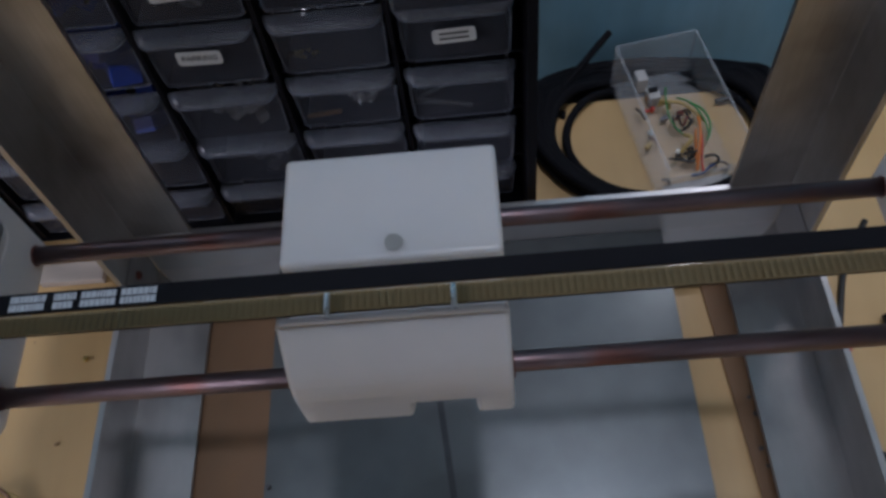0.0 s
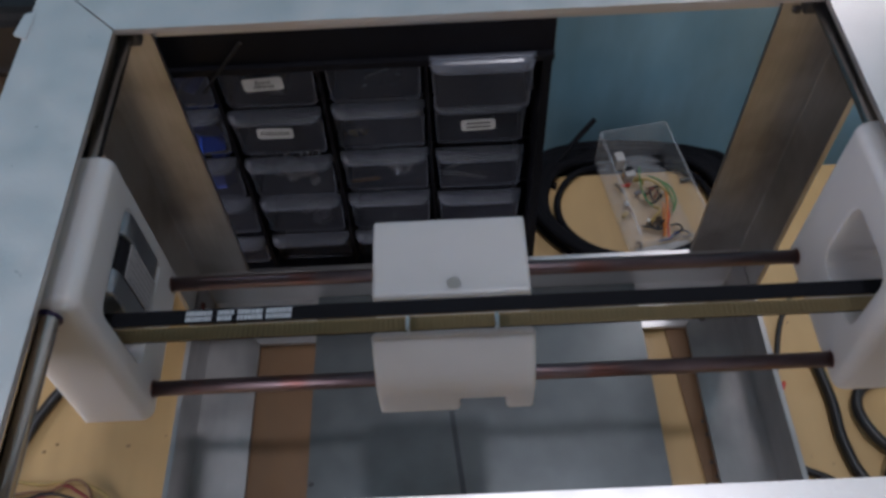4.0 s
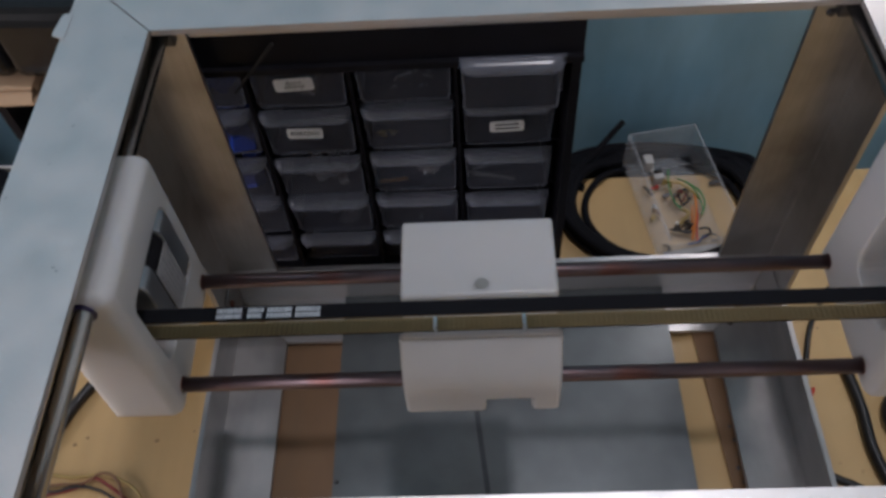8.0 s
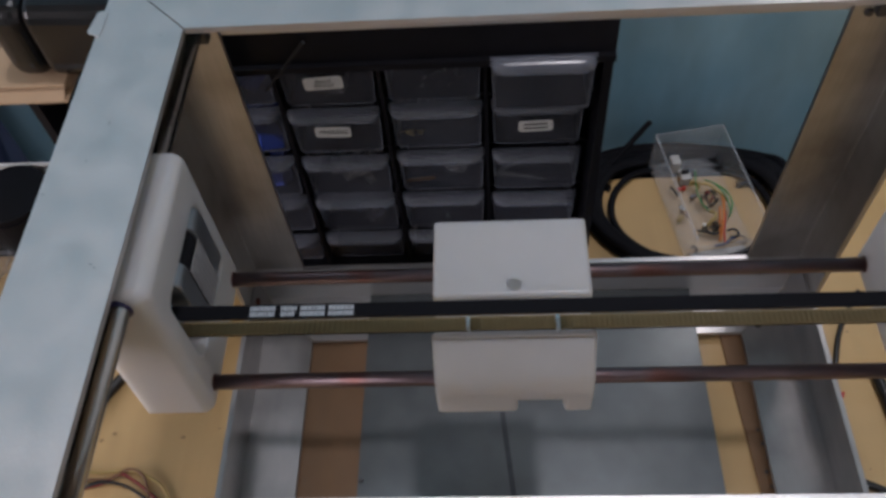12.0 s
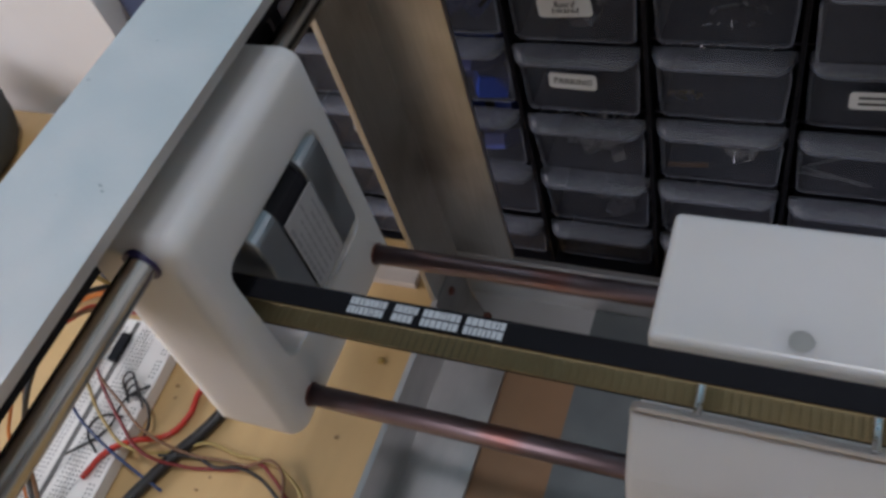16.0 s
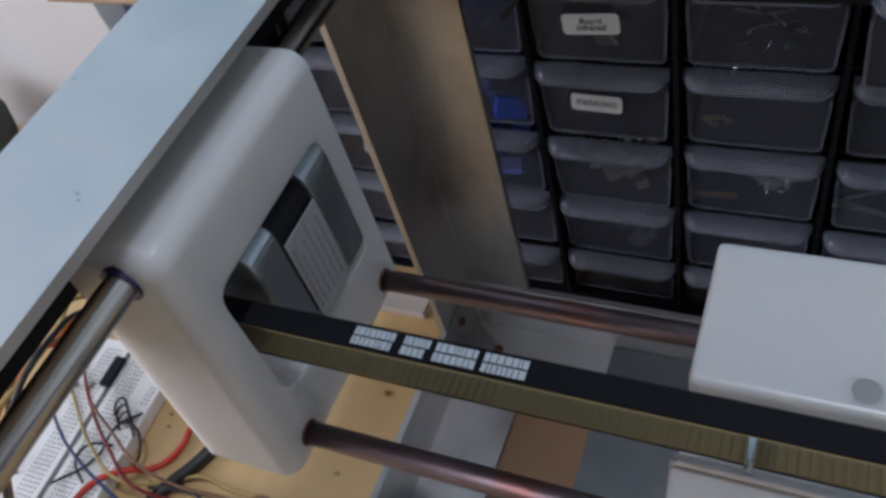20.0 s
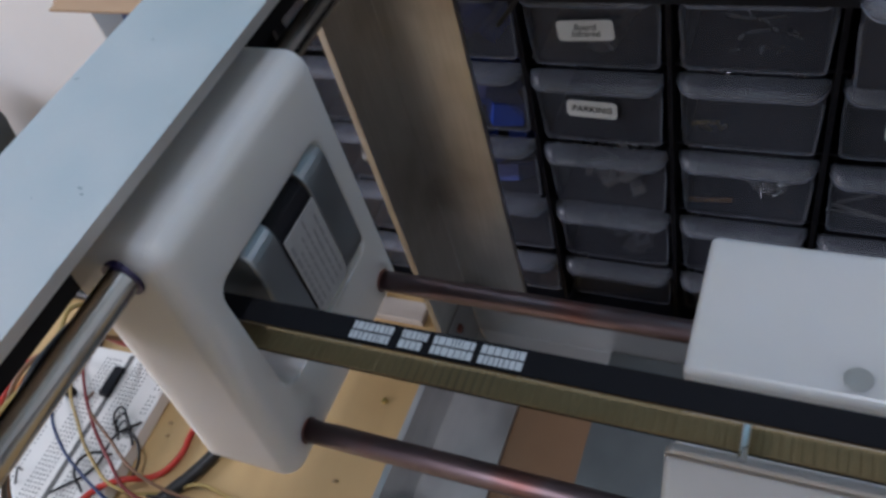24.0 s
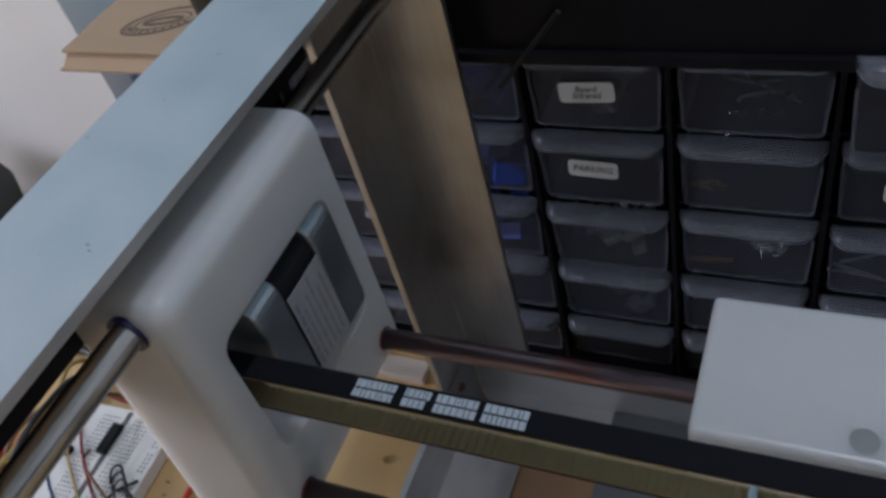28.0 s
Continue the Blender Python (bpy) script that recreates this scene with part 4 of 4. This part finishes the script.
# ---- left end of the desk ----
wb = thing("white_cabinet", "white laminate cabinet standing behind the desk", "cabinet", (-0.705, 0.226, -0.75))
soften(part("carcass", B(-0.225, 0.225, -0.0735, -0.012, 0.04, 1.05), WHITE_LAM, wb), 0.001)
part("plinth", B(-0.22, 0.22, -0.07, -0.012, 0, 0.0398), DARK_STEEL, wb)
cb = thing("cardboard_box", "flat brown cardboard box with a printed oval mark on its lid", "box", (-0.2915, 0.034, CABT + 0.0012))
soften(part("base", B(-0.0525, 0.0545, -0.0045, 0.12, 0, 0.0013), CARDBOARD, cb), 0.0004)
b = prism(bmesh.new(), [(-0.0045, 0.0014), (-0.0025, 0.0014), (0.0045, 0.0062), (0.0025, 0.0064)], 0, -0.05, 0.053)
part("front_flap", b, CARDBOARD, cb, "slanting front flap")
part("back_wall", B(-0.05, 0.053, 0.115, 0.1175, 0.0015, 0.0064), CARDBOARD, cb)
for x in (-0.0515, 0.0515):
    part("side_wall", B(x, x + 0.0022, 0.004, 0.1145, 0.0015, 0.0064), CARDBOARD, cb)
soften(part("lid", B(-0.0505, 0.0545, 0.0, 0.12, 0.0067, 0.0083), CARDBOARD, cb, "lid with a printed oval mark"), 0.0005)
LID = 0.0084
for ra, rb_, wd in ((0.0185, 0.0115, 0.0005), (0.0172, 0.0103, 0.0004), (0.0128, 0.0068, 0.0005), (0.009, 0.0026, 0.0012)):
    pts = []
    for q in range(18):
        u = q / 18 * 2 * math.pi
        pts.append((-0.0085 + ra * math.cos(u) + 0.35 * rb_ * math.sin(u), 0.0245 + rb_ * math.sin(u) + 0.2 * ra * math.cos(u), LID))
    ob = tube("oval_mark", pts, wd, CARD_PRINT, cb, res=1, cyclic=True)
    for v in ob.data.vertices:
        v.co.z = LID + (v.co.z - LID) * 0.08
for q in range(11):
    u = math.pi * (1.12 + 0.76 * q / 10)
    bm = B(-0.0006, 0.0006, -0.0012, 0.0012, LID - 0.00005, LID + 0.0001)
    bm.transform(pose(-0.0085 + 0.015 * math.cos(u) + 0.003 * math.sin(u), 0.0245 + 0.0085 * math.sin(u) + 0.003 * math.cos(u), 0, 0, 0, 12 * (q - 5)))
    part("print_bar", bm, CARD_PRINT, cb, "dark printed bar")
for x, w_ in ((-0.012, 0.006), (-0.003, 0.004), (0.004, 0.006), (0.0125, 0.0012), (0.0165, 0.0012)):
    part("print_bar", B(x, x + w_, 0.061, 0.067, LID - 0.00005, LID + 0.0001), CARD_PRINT, cb, "dark printed bar")
case = thing("hard_case", "glossy black rounded hard case in two shells on the cardboard box", "case", (-0.226, 0.083, CABT + 0.0099), rz=-3)
for nm, x0, x1 in (("left_shell", -0.034, -0.0142), ("right_shell", -0.0136, 0.036)):
    pr = rounded([(-0.048, 0.0), (0.055, 0.0), (0.055, 0.046), (-0.048, 0.046)], 0.013, 6)
    soften(part(nm, prism(bmesh.new(), pr, 0, x0, x1), CASE, case), 0.0045 if nm == "right_shell" else 0.0075, 5, 50)
bag = thing("fabric_bag", "navy blue fabric bag with a padded strap standing behind the desk", "bag", (-0.447, 0.183, -0.75))
soften(part("body", B(-0.028, 0.026, -0.018, 0.02, 0.0, 0.86), BLUE_CLOTH, bag), 0.008, 4)
tube("strap", [(0.046, -0.022, 0.84), (0.042, -0.024, 0.8), (0.035, -0.024, 0.76), (0.03, -0.022, 0.7)], 0.006, NAVY_CLOTH, bag)
bm = bmesh.new()
bmesh.ops.create_icosphere(bm, subdivisions=4, radius=0.02)
for v in bm.verts:
    v.co *= 1 + 0.45 * noise.noise(v.co * 90) + 0.2 * noise.noise(v.co * 240)
    v.co.z = max(v.co.z * 0.55, -0.0095)
bm.transform(pose(-0.399, 0.071, 0.0102))
tagged(link("crumpled_bag", bm, CLEAR_BAG), "crumpled clear plastic bag lying on the desk", "bag")
tin = thing("round_tin", "black round tin standing on the desk", "tin", (-0.377, 0.107, 0.0006))
part("can", cyl(bmesh.new(), (0, 0, 0), (0, 0, 0.038), 0.0285, 40), BLACK_PLASTIC, tin, smooth=False)
part("lid", cyl(bmesh.new(), (0, 0, 0.0382), (0, 0, 0.043), 0.0275, 40), BLACK_PLASTIC, tin, "flat black lid")

cl = thing("card_sheet", "white card box standing behind the round tin", "box", (-0.383, 0.1375, 0.0006))
part("body", B(-0.014, 0.03, -0.0015, 0.0012, 0, 0.041), PAPER, cl)

# ---- breadboard and its wires ----
bb = thing("breadboard", "white solderless breadboard with rows of holes", "breadboard", (-0.3765, -0.113, 0.0006), rz=2)
soften(part("board", B(-0.0335, 0.0335, -0.083, 0.083, 0, 0.0095), BOARD, bb), 0.0008)
part("channel", B(-0.0016, 0.0016, -0.081, 0.081, 0.0096, 0.0098), HOLE, bb)
vs, fs = [], []
for cx in [-0.0303, -0.0277, -0.0165, -0.014, -0.0114, -0.0089, -0.0063, 0.0063, 0.0089, 0.0114, 0.014, 0.0165, 0.0277, 0.0303]:
    for k in range(60):
        y = -0.076 + k * 0.00258
        if abs(cx) > 0.02 and k % 6 == 5:
            continue
        n = len(vs)
        a = 0.00052
        vs += [(cx - a, y - a, 0.0097), (cx + a, y - a, 0.0097), (cx + a, y + a, 0.0097), (cx - a, y + a, 0.0097)]
        fs.append((n, n + 1, n + 2, n + 3))
me = bpy.data.meshes.new("contact_hole")
me.from_pydata(vs, [], fs)
me.materials.append(HOLE)
ob = new("contact_hole", me)
ob.parent = bb
tagged(ob, kind="stuff")
chip = thing("logic_chip", "black chip plugged into the breadboard", "chip", (-0.3796, -0.0515, 0.0101), rz=2)
soften(part("package", B(-0.0033, 0.0033, -0.0095, 0.0095, 0.0006, 0.0042), BLACK_PLASTIC, chip), 0.0004)
for k in range(7):
    for sx in (-1, 1):
        part("pin", B(sx * 0.0042 - 0.0003, sx * 0.0042 + 0.0003, -0.0078 + k * 0.0026 - 0.0003, -0.0078 + k * 0.0026 + 0.0003, 0, 0.0025), ZINC, chip)
trans = thing("transistor", "black three-legged component on the breadboard", "component", (-0.4, -0.065, 0.0101))
part("package", cyl(bmesh.new(), (0, 0, 0.003), (0, 0, 0.009), 0.0032, 16), BLACK_PLASTIC, trans)
for k in (-1, 0, 1):
    part("pin", cyl(bmesh.new(), (k * 0.0013, 0, 0), (k * 0.0013, 0, 0.003), 0.0003, 6), ZINC, trans)


def wire(color, pts, r=0.0011, label="", name="wire", group="loose wires"):
    return tagged(tube(name, pts, r, WIRES[color], res=2), label or color + " insulated wire curving over the desk", "wire", group)


for k in range(3):
    b0 = Vector((-0.3625 + 0.004 * k, -0.075 - 0.0035 * k, 0.0101))
    wire("black", [b0, b0 + Vector((0.001, 0.005, 0.006)), b0 + Vector((0.006, 0.008, 0.0085)), b0 + Vector((0.01, 0.004, 0.006)), b0 + Vector((0.011, -0.001, 0.0))], 0.0007, "short black jumper looped over the breadboard")
wire("black", [(-0.354, -0.078, 0.0101), (-0.3475, -0.0785, 0.0155), (-0.339, -0.081, 0.015), (-0.334, -0.089, 0.011), (-0.337, -0.098, 0.0035)], 0.0009, "black jumper looped over the edge of the breadboard")
wire("black", [(-0.352, -0.091, 0.0101), (-0.361, -0.0955, 0.016), (-0.3645, -0.105, 0.0155), (-0.356, -0.1145, 0.0101)], 0.0008, "short black jumper looped over the breadboard")
wire("black", [(-0.402, -0.113, 0.0101), (-0.3995, -0.114, 0.0155), (-0.3975, -0.118, 0.015), (-0.4, -0.121, 0.0101)], 0.0006, "short dark jumper looped over the breadboard")
wire("blue", [(-0.412, -0.062, 0.0101), (-0.403, -0.078, 0.016), (-0.383, -0.095, 0.016), (-0.358, -0.107, 0.0155), (-0.337, -0.1145, 0.012), (-0.31, -0.122, 0.002)], 0.0009)
wire("yellow", [(-0.408, -0.05, 0.0101), (-0.397, -0.064, 0.02), (-0.377, -0.082, 0.021), (-0.3535, -0.0993, 0.02), (-0.3306, -0.1086, 0.017), (-0.312, -0.1, 0.004), (-0.2962, -0.0913, 0.0045), (-0.2757, -0.0925, 0.002), (-0.2547, -0.0922, 0.004), (-0.2429, -0.0955, 0.004), (-0.2275, -0.1073, 0.002), (-0.226, -0.125, 0.002)], 0.0009)
wire("maroon", [(-0.409, -0.042, 0.0101), (-0.4, -0.0494, 0.018), (-0.3746, -0.074, 0.021), (-0.341, -0.0982, 0.021), (-0.323, -0.1087, 0.017), (-0.305, -0.107, 0.004), (-0.2839, -0.1028, 0.002), (-0.2704, -0.0998, 0.003), (-0.2589, -0.0947, 0.0045), (-0.2508, -0.0982, 0.003), (-0.2403, -0.1053, 0.002), (-0.2303, -0.1143, 0.002), (-0.229, -0.135, 0.002)], 0.001)
wire("brown", [(-0.39, -0.06, 0.0101), (-0.38, -0.0704, 0.019), (-0.3495, -0.0868, 0.021), (-0.325, -0.0985, 0.018), (-0.302, -0.1, 0.006), (-0.2811, -0.0977, 0.0035), (-0.2641, -0.0969, 0.0045), (-0.2547, -0.092, 0.006), (-0.2451, -0.0953, 0.005), (-0.2407, -0.1039, 0.003), (-0.236, -0.12, 0.002)], 0.0009)
wire("black", [(-0.318, -0.106, 0.009), (-0.2992, -0.1, 0.003), (-0.2839, -0.1025, 0.004), (-0.2704, -0.0998, 0.005), (-0.2571, -0.1011, 0.003), (-0.2456, -0.1067, 0.002), (-0.2358, -0.1143, 0.002), (-0.234, -0.135, 0.002)], 0.001)
wire("black", [(-0.345, -0.07, 0.012), (-0.352, -0.082, 0.016), (-0.356, -0.1, 0.012), (-0.375, -0.12, 0.01)], 0.0008)
wire("red", [(-0.312, -0.045, 0.003), (-0.318, -0.0632, 0.003), (-0.317, -0.0793, 0.003), (-0.3238, -0.0925, 0.003), (-0.3365, -0.1035, 0.0125), (-0.348, -0.1125, 0.0122), (-0.354, -0.13, 0.0122)], 0.0017, "thick red wire running onto the breadboard")
tagged(tube("power_cable", [(-0.272, -0.022, 0.004), (-0.2838, -0.0415, 0.004), (-0.2933, -0.0639, 0.004), (-0.302, -0.0853, 0.004), (-0.312, -0.1031, 0.004), (-0.33, -0.15, 0.004), (-0.332, -0.19, 0.004)], 0.0036, WIRES["black"]), "thick black cable lying on the desk", "cable")
# wires that rise beside the left rail
wire("red", [(-0.392, -0.15, 0.0105), (-0.36, -0.128, 0.08), (-0.3448, -0.1088, 0.1), (-0.3468, -0.0929, 0.1), (-0.3426, -0.0835, 0.1), (-0.339, -0.0785, 0.098), (-0.343, -0.062, 0.085), (-0.365, -0.035, 0.03), (-0.378, -0.02, 0.003)], 0.0015, "red wire arching up beside the frame")
wire("yellow", [(-0.388, -0.16, 0.0105), (-0.355, -0.13, 0.09), (-0.3398, -0.1036, 0.1), (-0.3396, -0.087, 0.1), (-0.34, -0.072, 0.1), (-0.3441, -0.0547, 0.1), (-0.345, -0.042, 0.07), (-0.335, -0.02, 0.003)], 0.0013, "yellow wire arching up beside the frame")
wire("orange", [(-0.38, -0.15, 0.0105), (-0.352, -0.12, 0.085), (-0.345, -0.095, 0.097), (-0.344, -0.075, 0.094), (-0.342, -0.055, 0.09), (-0.34, -0.03, 0.003)], 0.0009, "thin orange wire arching up beside the frame")
wire("black", [(-0.37, -0.155, 0.0105), (-0.34, -0.13, 0.08), (-0.327, -0.105, 0.11), (-0.329, -0.08, 0.11), (-0.334, -0.06, 0.1), (-0.335, -0.03, 0.05), (-0.345, -0.01, 0.002)], 0.0014, "black wire arching up beside the frame")
wire("brown", [(-0.36, -0.16, 0.0105), (-0.345, -0.118, 0.085), (-0.34, -0.095, 0.105), (-0.334, -0.075, 0.1), (-0.333, -0.045, 0.06), (-0.34, -0.015, 0.002)], 0.0012, "brown wire arching up beside the frame")
for k, pts in enumerate(([(-0.56, 0.08, 0.004), (-0.5, 0.083, 0.004), (-0.43, 0.083, 0.004), (-0.36, 0.08, 0.004)], [(-0.56, 0.05, 0.004), (-0.485, 0.036, 0.004), (-0.43, 0.034, 0.004), (-0.36, 0.02, 0.004)],
                         [(-0.53, -0.02, 0.004), (-0.47, 0.003, 0.004), (-0.43, -0.002, 0.004), (-0.415, -0.03, 0.004)])):
    tagged(tube("power_cable", pts, 0.0033, WIRES["black"]), "black cable running across the desk", "cable", "cables on the desk")
wire("orange", [(-0.45, -0.03, 0.004), (-0.42, -0.012, 0.004), (-0.4, -0.006, 0.004)], 0.0016)

# a dark pouch far along the desk
bm = bmesh.new()
bmesh.ops.create_icosphere(bm, subdivisions=4, radius=0.055)
for v in bm.verts:
    v.co *= 1 + 0.12 * noise.noise(v.co * 22) + 0.05 * noise.noise(v.co * 70)
    v.co.z = max(v.co.z * 0.9, -0.03)
bm.transform(pose(-0.635, 0.075, 0.031))
tagged(link("pouch", bm, POUCH, smooth=True), "dark grey soft pouch slumped on the desk", "pouch")

# ---- right end of the desk ----
tagged(tube("thin_cable", [(0.232, 0.03, 0.003), (0.2134, 0.003, 0.003), (0.2016, -0.029, 0.003), (0.1958, -0.047, 0.003)], 0.0018, WIRES["black"]), "thin black cable lying on the desk", "cable")
tagged(tube("wire_tip", [(0.199, -0.052, 0.002), (0.203, -0.045, 0.002)], 0.0012, WIRES["red"], res=1), "bit of red wire on the desk", "wire")
tagged(tube("power_cable", [(0.226, -0.03, 0.004), (0.2285, -0.06, 0.004), (0.228, -0.09, 0.004), (0.235, -0.115, 0.004), (0.26, -0.14, 0.004)], 0.0036, WIRES["black"]), "thick black cable lying on the desk", "cable", "cables on the desk")
tagged(tube("power_cable", [(0.27, -0.045, 0.004), (0.246, -0.057, 0.005), (0.245, -0.08, 0.006), (0.262, -0.098, 0.005), (0.3, -0.1, 0.004)], 0.0036, WIRES["black"]), "thick black cable curling on the desk", "cable", "cables on the desk")
tagged(tube("power_cable", [(0.3, -0.06, 0.004), (0.27, -0.08, 0.0115), (0.25, -0.105, 0.0115), (0.24, -0.13, 0.004)], 0.0034, WIRES["black"]), "thick black cable curling on the desk", "cable", "cables on the desk")
tagged(tube("power_cable", [(0.19, -0.0985, 0.003), (0.2, -0.1045, 0.003), (0.213, -0.111, 0.003), (0.23, -0.125, 0.003)], 0.0026, WIRES["black"]), "black cable end on the desk", "cable", "cables on the desk")

# ---- small fixings and wear ----
sc = thing("wood_screw", "small screw standing in the desk top", "screw", (-0.218, -0.0194, 0.0004))
part("head", cyl(bmesh.new(), (0, 0, 0.0006), (0, 0, 0.0018), 0.0019, 16, 0.0013), BRASS, sc)
part("shank", cyl(bmesh.new(), (0, 0, -0.006), (0, 0, 0.0006), 0.0012, 10), ZINC, sc)
rnd = random.Random(9)
bm = bmesh.new()
for k in range(32):
    x, y = (rnd.uniform(-0.34, -0.19), rnd.uniform(-0.13, 0.03)) if k % 3 else (rnd.uniform(0.19, 0.3), rnd.uniform(-0.14, 0.05))
    q = rnd.uniform(0.0003, 0.0011)
    bmesh.ops.create_icosphere(bm, subdivisions=1, radius=q, matrix=pose(x, y, q * 0.5, 0, 0, rnd.uniform(0, 90)) @ Matrix.Diagonal((rnd.uniform(1, 2), 1, 0.7, 1)))
tagged(link("crumbs", bm, DESK_EDGE), "dark crumbs and filings scattered on the desk", "debris", kind="stuff")
